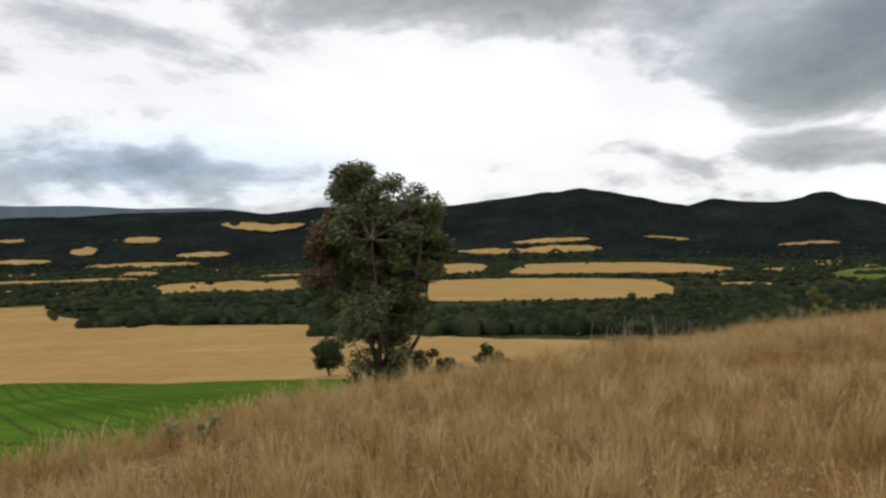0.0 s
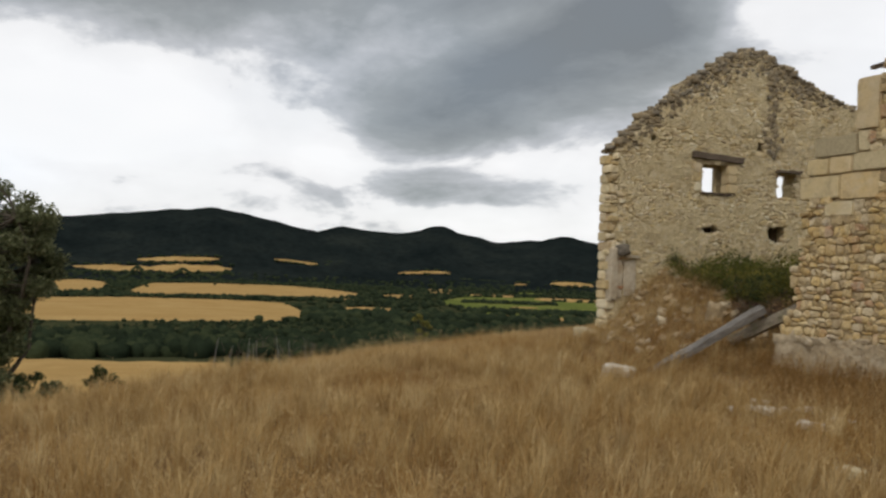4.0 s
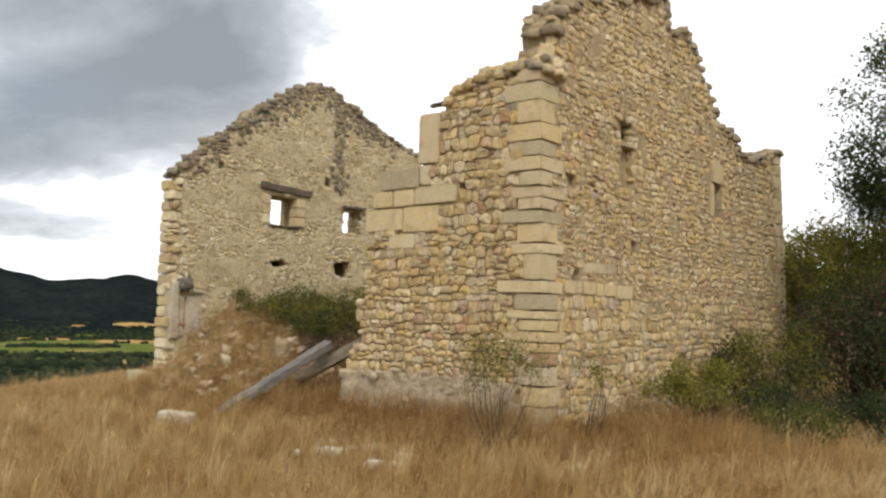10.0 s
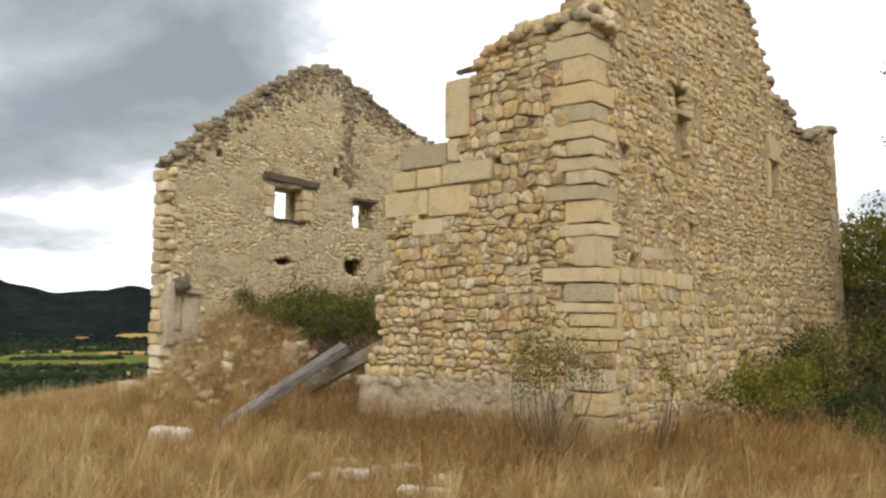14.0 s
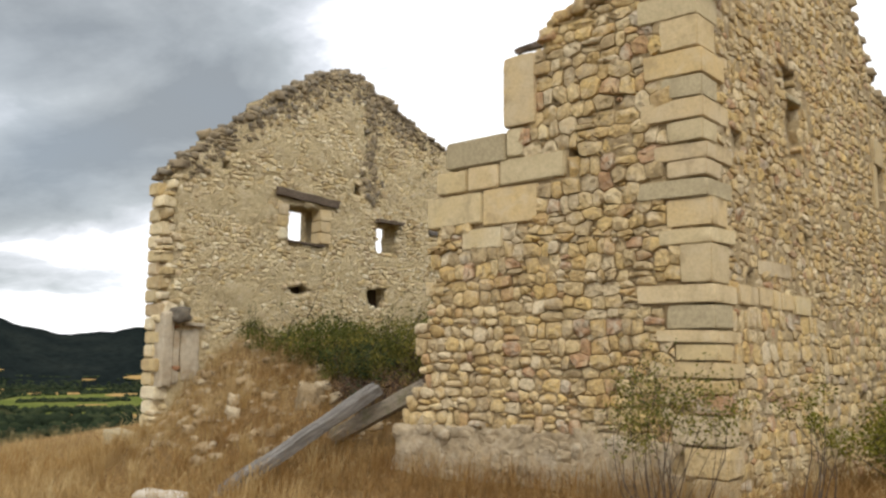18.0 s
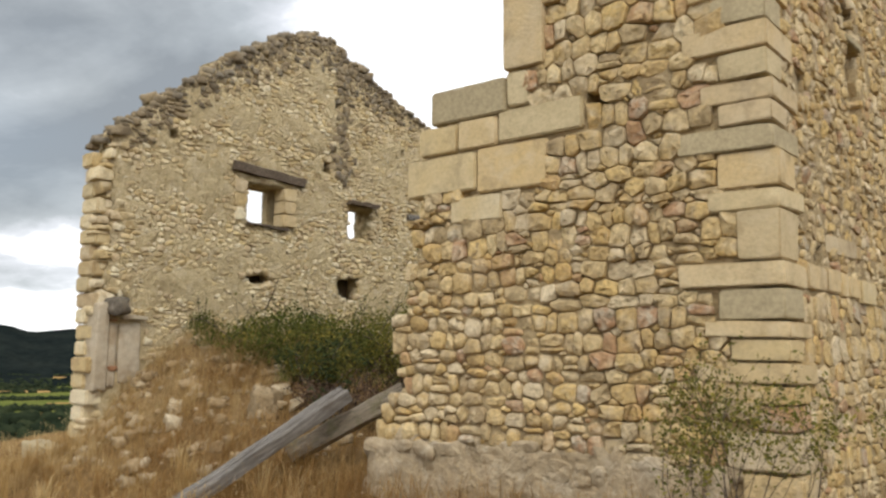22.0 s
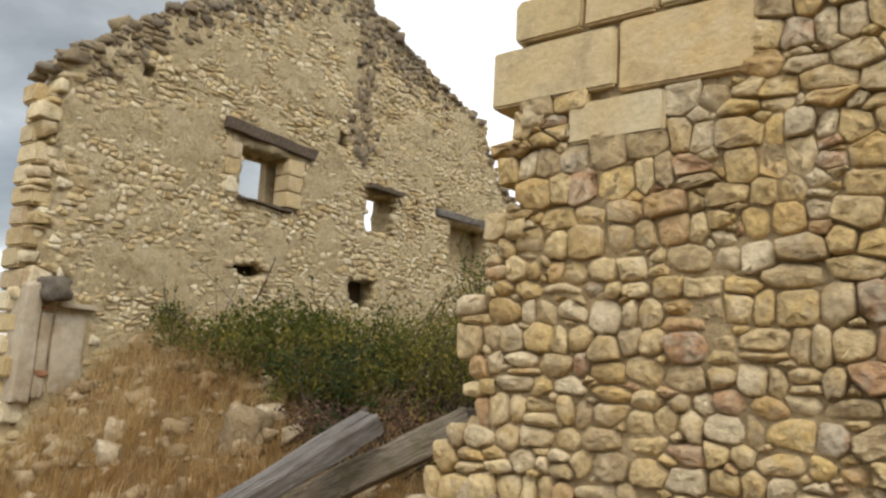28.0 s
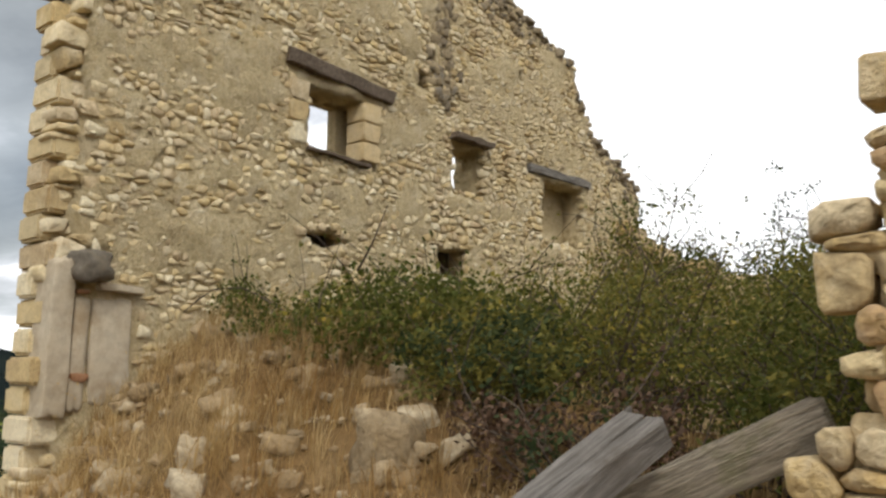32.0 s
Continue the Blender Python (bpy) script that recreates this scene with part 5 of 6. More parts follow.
def shrub(name, x, y, radius, low, top, clumps, each, size, material, label, group, seed, second=None, twigs=0, tight=0.15, squash=1.0, stems=5, thick=0.018, flat=0.0):
    """A bush from the ground: stems forking to clumps of leaves inside a rough ellipsoid; twigs are bare shoots."""
    r = np.random.default_rng(seed)
    z = ground_z(x, y)
    root = thing(name, (x, y, z), label, "bush", group)
    mid = (low + top) / 2 - z
    half = (top - low) / 2
    centres = []
    while len(centres) < clumps:
        p = r.uniform(-1, 1, 3)
        d = np.linalg.norm(p)
        if 0.3 < d < 0.82 + r.normal(0, 0.16):
            centres.append(p * (radius, radius * squash, half) + (0, 0, mid))
    centres = np.array(centres)
    bases = np.column_stack([r.normal(0, radius * 0.16, stems), r.normal(0, radius * 0.16 * squash, stems), np.full(stems, -0.15)])
    paths = []
    for c in centres:
        p = bend(r, bases[r.integers(stems)], c, 6)
        paths.append(list(zip(p, np.linspace(thick, thick * 0.25, 6))))
    for _ in range(twigs):
        a = centres[r.integers(clumps)]
        tip = a + np.array([r.normal(0, 0.3), r.normal(0, 0.3), r.uniform(0.2, 0.65)]) * min(radius, 1.2)
        paths.append(list(zip(bend(r, a, tip, 5, 0.08), np.linspace(thick * 0.35, thick * 0.12, 5))))
    v, q = tubes(paths, 4)
    child("branchwork", mesh_of("branchwork", v, q, M_TWIG, True), root, "thin grey-brown branches", "stuff")
    spread = radius * tight
    pts = np.repeat(centres, each, 0) + scatter(r, clumps * each, 2.0) * (spread, spread, spread * 0.8)
    along = []
    for p in paths[-twigs:] if twigs else []:
        k = np.array([q for q, _ in p])
        along.append(k[r.integers(1, len(k), 7)] + r.normal(0, 0.018, (7, 3)))
    if along:
        pts = np.concatenate([pts] + along)
    pts = pts[pts[:, 2] > 0.03]
    if second is not None:
        pick = noise_pick(pts + (x, y, z), r)
        v, q = leaf_quads(r, pts[pick], size)
        child("foliage", mesh_of("foliage", v, q, second), root)
        pts = pts[~pick]
    v, q = leaf_quads(r, pts, size)
    child("foliage", mesh_of("foliage", v, q, material), root)
    return root


def noise_pick(p, r):
    w = np.array([noise.noise(Vector((a * 1.3, b * 1.3, c * 1.3))) for a, b, c in p])
    return w + r.normal(0, 0.12, len(w)) > 0.16


def tree(name, x, y, height, crown_low, radius, clumps, each, size, material, label, group, seed, trunk=0.16, forks=5, lean=(0, 0), dead=None, spread=0.5, z=None, bark=None, wild=0.6):
    """A trunk that forks into limbs, each ending in twigs with clumps of leaves; the crown is uneven, with gaps."""
    r = np.random.default_rng(seed)
    z = ground_z(x, y) if z is None else z
    root = thing(name, (x, y, z), label, "tree", group)
    fork = np.array([lean[0] * 0.3, lean[1] * 0.3, crown_low * 0.55])
    paths = [list(zip(bend(r, (0, 0, -0.3), fork, 7, 0.05), np.linspace(trunk, trunk * 0.75, 7)))]
    limbs, centres = [], []
    for k in range(forks):
        a = 2 * np.pi * (k + r.uniform(-0.25, 0.25)) / forks
        tip = np.array([math.cos(a) * radius * r.uniform(0.3, 0.75), math.sin(a) * radius * r.uniform(0.3, 0.75), height * r.uniform(0.6, 0.93)]) + (lean[0], lean[1], 0)
        p = bend(r, fork, tip, 9, 0.09)
        limbs.append(p)
        paths.append(list(zip(p, np.linspace(trunk * 0.55, trunk * 0.08, 9))))
    while len(centres) < clumps:
        q = r.uniform(-1.25, 1.25, 3)
        d = np.linalg.norm(q)
        wob = 0.78 + wild * noise.noise(Vector((q[0] * 2 + seed, q[1] * 2, q[2] * 2)))
        if 0.25 < d < wob:
            c = q * (radius, radius, (height - crown_low) / 2) + (lean[0], lean[1], (height + crown_low) / 2)
            centres.append(c)
            limb = limbs[int(r.integers(forks))]
            start = limb[np.argmin(np.linalg.norm(limb - c, axis=1))]
            paths.append(list(zip(bend(r, start, c, 5, 0.1), np.linspace(trunk * 0.16, trunk * 0.03, 5))))
    v, q = tubes(paths[:1], 10)
    child("trunk", mesh_of("trunk", v, q, bark or M_BARK, True), root)
    v, q = tubes(paths[1:], 5)
    child("branchwork", mesh_of("branchwork", v, q, bark or M_BARK, True), root, "", "stuff")
    centres = np.array(centres)
    pts = np.repeat(centres, each, 0) + scatter(r, clumps * each, 2.0) * spread * np.array((1, 1, 0.8))
    if dead is not None:
        away = np.linalg.norm((pts - dead[:3]) / np.array(dead[3:]), axis=1) < 1
        v, q = leaf_quads(r, pts[away], size)
        child("dead_foliage", mesh_of("dead_foliage", v, q, M_LEAF_RUST), root, "rusty brown dead leaves")
        pts = pts[~away]
    v, q = leaf_quads(r, pts, size)
    child("crown", mesh_of("crown", v, q, material), root)
    return root


# Bushes inside the ruin.
edge_bramble = shrub("bramble", -8.7, 1.55, 0.85, 0.85, 1.7, 30, 170, 0.04, M_LEAF, "dark green bramble trailing over the rubble mound", "brambles", 501, twigs=8, squash=0.7)
shrub("bramble", -7.5, 1.9, 1.3, 0.6, 1.72, 90, 260, 0.044, M_LEAF, "dense green bramble with yellow leaves on the rubble mound", "brambles", 502, M_LEAF_Y, twigs=26)
shrub("wild_shrub", -6.5, 2.9, 1.3, 0.35, 1.85, 80, 150, 0.036, M_LEAF_Y, "olive twiggy shrub growing inside the ruin", "ruin shrubs", 503, M_LEAF, twigs=46)
shrub("wild_shrub", -6.9, 4.7, 1.0, 0.3, 2.75, 70, 110, 0.036, M_LEAF_Y, "tall olive twiggy shrub growing inside the ruin", "ruin shrubs", 504, M_LEAF, twigs=50)
shrub("wild_shrub", -4.5, 3.4, 1.35, 0.0, 1.75, 100, 150, 0.036, M_LEAF, "dark olive twiggy shrub growing inside the ruin", "ruin shrubs", 505, M_LEAF_Y, twigs=36)
shrub("wild_shrub", -4.4, 5.6, 1.6, 0.4, 2.2, 70, 130, 0.042, M_LEAF, "olive shrub against the back wall", "ruin shrubs", 506, M_LEAF_Y, twigs=30)
shrub("wild_shrub", -5.5, 6.3, 1.5, 0.3, 2.5, 110, 150, 0.042, M_LEAF_Y, "dense olive shrub in the back of the ruin", "ruin shrubs", 524, M_LEAF, twigs=40)
shrub("wild_shrub", -6.6, 8.2, 1.4, 0.3, 2.8, 80, 130, 0.05, M_LEAF, "dark olive shrub before the back wall", "ruin shrubs", 525, M_LEAF_DARK, twigs=24)
shrub("wild_shrub", -7.9, 5.0, 1.3, 0.5, 2.0, 46, 90, 0.05, M_LEAF_Y, "olive shrub under the gable windows", "ruin shrubs", 507, M_LEAF, twigs=24)
shrub("bramble", -4.7, 2.1, 1.0, -0.1, 1.15, 40, 110, 0.045, M_LEAF, "low tangled bramble behind the fallen beams", "brambles", 508, M_LEAF_Y, twigs=20)
shrub("bramble", -3.2, 4.0, 1.2, -0.1, 1.5, 40, 110, 0.05, M_LEAF, "low tangled bramble inside the front wall", "brambles", 509, M_LEAF_Y, twigs=20)
shrub("bramble", -5.55, 1.0, 0.75, -0.05, 0.95, 40, 130, 0.035, M_LEAF_RUST, "brown withered bramble in the hollow behind the beams", "brambles", 510, M_LEAF_DARK, twigs=40)
shrub("bramble", -6.3, 1.35, 0.7, 0.45, 1.35, 44, 170, 0.04, M_LEAF_DARK, "dark bramble hanging over a hollow in the mound", "brambles", 521, M_LEAF_Y, twigs=26)
shoot = np.random.default_rng(95)
canes = [list(zip(bend(shoot, p, q, 8, 0.1), np.linspace(0.010, 0.004, 8))) for p, q in (((0.6, -0.3, 0.1), (-0.6, -0.55, 0.25)), ((0.9, 0.0, 0.55), (1.3, -0.1, 1.0)))]
v, q = tubes(canes, 5)
child("cane", mesh_of("cane", v, q, M_TWIG, True), edge_bramble, "bare arching canes")
# Thin bush before the corner, and the thicket along the east gable.
shrub("thin_shrub", -0.02, -1.05, 0.62, 0.3, 1.14, 28, 85, 0.028, M_LEAF_Y, "sparse yellow-green shrub before the stone corner", "corner shrubs", 511, twigs=64, tight=0.2, thick=0.006, stems=4)
shrub("thin_shrub", 0.75, 0.1, 0.4, 0.2, 0.95, 9, 60, 0.028, M_LEAF_LIGHT, "thin leafy shoots beside the stone corner", "corner shrubs", 512, twigs=10, tight=0.17, thick=0.008)
shrub("hedge_shrub", 1.2, 3.2, 0.9, -0.2, 0.75, 30, 190, 0.04, M_LEAF_LIGHT, "low yellow-green shrub along the gable foot", "gable thicket", 513, twigs=10)
shrub("hedge_shrub", 1.6, 5.6, 1.2, -0.2, 1.2, 44, 190, 0.048, M_LEAF_Y, "yellow-green shrub along the gable foot", "gable thicket", 514, M_LEAF_DARK, twigs=14)
shrub("hedge_shrub", 2.9, 7.6, 2.0, -0.2, 2.3, 90, 210, 0.055, M_LEAF_DARK, "dark tangled thicket beside the gable", "gable thicket", 515, M_LEAF_RUST, twigs=50)
shrub("hedge_shrub", 4.4, 8.6, 2.4, -0.2, 3.1, 120, 200, 0.055, M_LEAF_DARK, "dark brown-green thicket beside the ruin", "gable thicket", 516, M_LEAF_RUST, twigs=50)
shrub("hedge_shrub", 2.5, 11.2, 2.4, 0.2, 4.6, 120, 190, 0.065, M_LEAF, "tall yellow-green thicket behind the gable", "gable thicket", 517, M_LEAF_LIGHT, twigs=20)
shrub("hedge_shrub", 6.4, 9.4, 2.6, -0.2, 4.4, 120, 180, 0.07, M_LEAF_DARK, "dark thicket at the edge of the grass", "gable thicket", 518, twigs=20)
shrub("low_weed", 2.6, 2.9, 0.9, -0.25, 0.35, 30, 170, 0.035, M_LEAF_DARK, "low green weeds in front of the thicket", "weeds", 519, twigs=8, squash=0.7)
shrub("low_weed", 3.9, 3.6, 0.8, -0.25, 0.3, 28, 170, 0.035, M_LEAF_DARK, "low green weeds in front of the thicket", "weeds", 520, twigs=8, squash=0.7)
shrub("low_weed", 5.0, 3.0, 1.0, -0.3, 0.25, 34, 170, 0.035, M_LEAF_DARK, "dark green weeds spreading into the dry grass", "weeds", 522, twigs=8, squash=0.8)
shrub("low_weed", 3.2, 2.0, 0.8, -0.3, 0.15, 26, 150, 0.033, M_LEAF, "low green weeds at the edge of the grass", "weeds", 523, twigs=8, squash=0.7)
tree("oak_tree", 4.4, 10.6, 9.9, 2.6, 2.9, 150, 420, 0.075, M_LEAF_DARK, "dark evergreen oak rising behind the thicket", "oaks behind the house", 531, trunk=0.2, spread=0.38, wild=0.6)
tree("oak_tree", -2.6, 21.5, 5.6, 1.0, 2.4, 60, 200, 0.13, M_LEAF_Y, "light green oak beyond the gable", "oaks behind the house", 532, spread=0.45)
tree("oak_tree", 0.4, 23.0, 5.8, 1.0, 2.6, 60, 200, 0.14, M_LEAF, "green oak beyond the gable", "oaks behind the house", 533, spread=0.5)
tree("oak_tree", -5.5, 22.5, 4.6, 1.0, 2.4, 60, 200, 0.13, M_LEAF_Y, "light green oak beyond the gable", "oaks behind the house", 538, spread=0.45)
tree("oak_tree", -12.0, 16.4, 4.7, 0.8, 1.7, 60, 180, 0.11, M_LEAF_DARK, "dark green oak behind the back wall", "oaks behind the house", 534, spread=0.36)
tree("oak_tree", -9.6, 18.0, 4.4, 0.8, 1.9, 60, 180, 0.12, M_LEAF, "green oak behind the ruined back wall", "oaks behind the house", 535, spread=0.4)
tree("oak_tree", -7.2, 17.0, 4.2, 0.8, 1.8, 60, 180, 0.11, M_LEAF_DARK, "dark green oak behind the ruined back wall", "oaks behind the house", 539, spread=0.36)
tree("bare_tree", -8.2, 13.6, 5.9, 3.4, 0.8, 34, 9, 0.07, M_LEAF_DARK, "thin nearly bare tree behind the back wall", "oaks behind the house", 536, trunk=0.06, spread=0.1)
tree("oak_tree", 11.5, 14.5, 6.4, 1.4, 2.8, 60, 150, 0.12, M_LEAF_DARK, "dark evergreen oak at the edge of the grass", "oaks behind the house", 537, spread=0.5)
# The lone oak below the crest.
tree("evergreen_oak", -20.9, -14.75, 7.9, 1.5, 2.45, 260, 300, 0.10, M_LEAF_GREY, "lone grey-green evergreen oak with one dead brown limb", "", 541, trunk=0.2, forks=7, dead=(0.4, -1.85, 5.0, 1.7, 0.9, 1.3), spread=0.22, wild=0.55)
for n, (x, y, rad, top) in enumerate(((-20.6, -15.3, 0.8, 0.8), (-20.3, -14.4, 1.15, 1.5), (-20.7, -13.3, 0.9, 0.9), (-21.0, -12.5, 0.5, 0.45), (-21.4, -10.9, 0.7, 0.55))):
    z = ground_z(x, y)
    shrub("oak_scrub", x, y, rad, z, z + top + 0.5, 26, 90, 0.1, M_LEAF_GREY if n % 2 else M_LEAF_DARK, "low dark scrub at the edge of the dry grass", "oak scrub", 550 + n, thick=0.02)
bare = np.random.default_rng(93)
for n in range(11):
    a = radians(171.5 - n * 0.62 + bare.normal(0, 0.12))
    d = 62 + bare.uniform(-4, 4)
    x, y = HOME[0] + d * math.cos(a), HOME[1] + d * math.sin(a)
    z = HOME[2] - d * math.tan(radians(bare.uniform(5.0, 6.3)))
    low = ground_z(x, y) - 0.2
    root = thing("dead_tree", (x, y, low), "bare pale dead trunk below the crest", "tree", "dead trunks")
    top = z - low
    paths = [list(zip(bend(bare, (0, 0, 0), (bare.normal(0, 0.3), bare.normal(0, 0.3), top), 7, 0.03), np.linspace(0.05, 0.015, 7)))]
    v, q = tubes(paths, 6)
    child("trunk", mesh_of("trunk", v, q, M_WOOD, True), root)
    twig = []
    for _ in range(6):
        h = bare.uniform(0.45, 0.95) * top
        twig.append(list(zip(bend(bare, (0, 0, h), (bare.normal(0, 0.5), bare.normal(0, 0.5), h + bare.uniform(0.3, 0.8)), 4, 0.1), np.linspace(0.022, 0.008, 4))))
    v, q = tubes(twig, 4)
    child("branchwork", mesh_of("branchwork", v, q, M_TWIG, True), root, "", "stuff")
tree("small_tree", -79.9, -25.9, 4.3, 0.9, 1.9, 60, 130, 0.22, M_LEAF_DARK, "small round dark tree at the field edge", "", 561, trunk=0.14, spread=0.36, wild=0.3)
shrub("sapling", -16.5, -2.3, 0.35, ground_z(-16.5, -2.3), ground_z(-16.5, -2.3) + 1.3, 14, 60, 0.05, M_LEAF_Y, "thin yellow-green sapling on the crest", "", 562, thick=0.012)
for n, (x, y) in enumerate(((-2.85, -15.2), (-2.5, -14.95), (-3.1, -15.55))):
    shrub("thistle", x, y, 0.19, ground_z(x, y) + 0.10, ground_z(x, y) + 0.36, 10, 50, 0.04, M_THISTLE, "pale grey-green thistle in the dry grass", "thistles", 570 + n, thick=0.008)


# ---- fields and woods of the valley ----
def polar(az, d):
    a = np.radians(az)
    return HOME[0] + d * np.cos(a), HOME[1] + d * np.sin(a)


FIELDS = []


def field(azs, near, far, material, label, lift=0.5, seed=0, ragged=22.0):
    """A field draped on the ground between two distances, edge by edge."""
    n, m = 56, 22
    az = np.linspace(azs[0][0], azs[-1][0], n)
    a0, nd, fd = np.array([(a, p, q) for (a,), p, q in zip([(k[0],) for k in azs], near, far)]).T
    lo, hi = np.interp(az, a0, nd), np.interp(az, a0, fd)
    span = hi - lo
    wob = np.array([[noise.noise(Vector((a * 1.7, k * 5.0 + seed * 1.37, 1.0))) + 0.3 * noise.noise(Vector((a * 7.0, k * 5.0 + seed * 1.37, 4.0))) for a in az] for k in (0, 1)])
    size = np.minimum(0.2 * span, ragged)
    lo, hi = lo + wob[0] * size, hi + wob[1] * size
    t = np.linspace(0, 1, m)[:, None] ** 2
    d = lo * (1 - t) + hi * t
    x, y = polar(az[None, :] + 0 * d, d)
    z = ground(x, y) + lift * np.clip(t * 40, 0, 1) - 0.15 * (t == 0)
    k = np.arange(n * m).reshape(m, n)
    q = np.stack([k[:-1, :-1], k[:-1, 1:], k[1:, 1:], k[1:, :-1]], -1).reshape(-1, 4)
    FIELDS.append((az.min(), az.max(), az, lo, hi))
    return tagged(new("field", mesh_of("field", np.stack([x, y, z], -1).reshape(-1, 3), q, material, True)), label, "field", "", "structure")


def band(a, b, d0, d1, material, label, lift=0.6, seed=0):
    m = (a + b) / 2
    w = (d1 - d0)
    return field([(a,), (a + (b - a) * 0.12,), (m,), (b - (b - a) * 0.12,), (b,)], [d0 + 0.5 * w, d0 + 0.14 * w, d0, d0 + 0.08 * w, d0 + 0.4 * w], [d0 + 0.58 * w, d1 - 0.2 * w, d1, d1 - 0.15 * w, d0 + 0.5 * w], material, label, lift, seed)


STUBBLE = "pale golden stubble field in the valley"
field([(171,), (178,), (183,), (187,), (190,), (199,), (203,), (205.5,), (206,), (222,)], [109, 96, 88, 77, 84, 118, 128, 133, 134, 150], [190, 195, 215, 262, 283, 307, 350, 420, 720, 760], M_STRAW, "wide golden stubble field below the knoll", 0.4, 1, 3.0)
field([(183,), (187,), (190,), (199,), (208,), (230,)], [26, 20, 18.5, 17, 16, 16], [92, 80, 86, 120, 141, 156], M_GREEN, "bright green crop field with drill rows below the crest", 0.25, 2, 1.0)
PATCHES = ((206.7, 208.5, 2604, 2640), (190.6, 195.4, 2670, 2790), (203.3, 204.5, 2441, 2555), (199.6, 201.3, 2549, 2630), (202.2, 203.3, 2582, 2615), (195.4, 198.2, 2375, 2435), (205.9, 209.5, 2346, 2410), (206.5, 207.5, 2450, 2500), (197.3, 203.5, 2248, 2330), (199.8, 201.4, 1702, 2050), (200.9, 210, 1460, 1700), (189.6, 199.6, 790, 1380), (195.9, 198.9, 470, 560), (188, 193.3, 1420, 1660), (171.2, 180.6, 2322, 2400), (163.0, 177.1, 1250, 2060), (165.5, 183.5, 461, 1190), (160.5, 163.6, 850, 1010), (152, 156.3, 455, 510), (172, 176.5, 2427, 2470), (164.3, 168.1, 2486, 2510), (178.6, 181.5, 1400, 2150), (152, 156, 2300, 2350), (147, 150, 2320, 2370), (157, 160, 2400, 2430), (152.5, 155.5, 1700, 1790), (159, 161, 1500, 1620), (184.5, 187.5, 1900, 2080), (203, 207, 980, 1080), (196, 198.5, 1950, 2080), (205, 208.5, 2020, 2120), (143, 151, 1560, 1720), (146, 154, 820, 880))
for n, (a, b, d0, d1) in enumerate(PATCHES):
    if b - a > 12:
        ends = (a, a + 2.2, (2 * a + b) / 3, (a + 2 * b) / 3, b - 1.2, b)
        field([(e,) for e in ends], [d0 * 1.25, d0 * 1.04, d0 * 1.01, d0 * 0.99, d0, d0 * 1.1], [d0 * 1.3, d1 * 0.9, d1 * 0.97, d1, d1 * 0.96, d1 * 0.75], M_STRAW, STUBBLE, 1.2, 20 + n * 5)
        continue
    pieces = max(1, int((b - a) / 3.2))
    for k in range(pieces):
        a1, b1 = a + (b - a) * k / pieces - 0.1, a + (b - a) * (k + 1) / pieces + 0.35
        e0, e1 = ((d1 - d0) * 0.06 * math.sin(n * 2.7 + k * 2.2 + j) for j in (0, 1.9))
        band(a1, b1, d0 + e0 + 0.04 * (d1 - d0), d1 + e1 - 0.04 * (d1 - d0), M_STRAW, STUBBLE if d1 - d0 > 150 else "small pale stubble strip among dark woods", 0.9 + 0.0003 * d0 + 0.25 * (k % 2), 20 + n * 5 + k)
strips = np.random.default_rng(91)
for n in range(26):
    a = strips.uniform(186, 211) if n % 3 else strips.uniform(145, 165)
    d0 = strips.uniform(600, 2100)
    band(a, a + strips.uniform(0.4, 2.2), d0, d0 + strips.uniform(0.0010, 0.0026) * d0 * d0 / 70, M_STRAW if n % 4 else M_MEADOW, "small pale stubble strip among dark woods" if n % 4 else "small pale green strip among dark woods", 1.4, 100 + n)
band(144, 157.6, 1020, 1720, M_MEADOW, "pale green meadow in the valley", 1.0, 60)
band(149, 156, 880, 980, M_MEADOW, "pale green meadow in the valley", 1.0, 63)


def in_field(az, d):
    for a, b, grid, lo, hi in FIELDS:
        if a < az < b and np.interp(az, grid, lo) - 3 < d < np.interp(az, grid, hi) + 3:
            return True
    return False


def clump(seed, level):
    bm = bmesh.new()
    bmesh.ops.create_icosphere(bm, subdivisions=level, radius=1.0)
    bm.verts.ensure_lookup_table()
    v = np.array([p.co[:] for p in bm.verts])
    v = v * (1 + np.array([0.5 * noise.noise(Vector((p * 1.9 + seed * 3.1).tolist())) + 0.4 * noise.noise(Vector((p * 4.3 + seed).tolist())) for p in v]))[:, None]
    q = np.array([[p.index for p in face.verts] for face in bm.faces])
    bm.free()
    return v, q


FINE, COARSE = [clump(s, 2) for s in range(6)], [clump(s, 1) for s in range(6)]
r = np.random.default_rng(77)
fine, coarse = [], []
tries = 0
while len(fine) + len(coarse) < 10500 and tries < 45000:
    tries += 1
    az = r.uniform(136, 216)
    d = math.sqrt(r.uniform(215.0 ** 2, 2330.0 ** 2)) if tries % 3 else r.uniform(215, 620)
    if (in_field(az, d) and (d < 455 or r.random() > 0.003)) or (170 < az < 189 and d < 215 + (az - 170) * 4):
        continue
    x, y = polar(az, d)
    thin = noise.noise(Vector((x * 0.006, y * 0.006, 0.0)))
    if thin < -0.22 and r.random() < 0.8:
        continue
    s = r.uniform(1.1, 2.6) * (1.0 if d < 520 else 1.75)
    if 163 < az < 184 and 330 < d < 470:
        s *= 0.5
    m = pose(x, y, ground_z(x, y) + s * 0.55, 0, 0, r.uniform(0, 360)) @ Matrix.Diagonal((s * r.uniform(0.9, 1.3), s * r.uniform(0.9, 1.3), s * r.uniform(0.8, 1.3), 1))
    (fine if d < 330 else coarse).append((int(r.integers(6)), m))
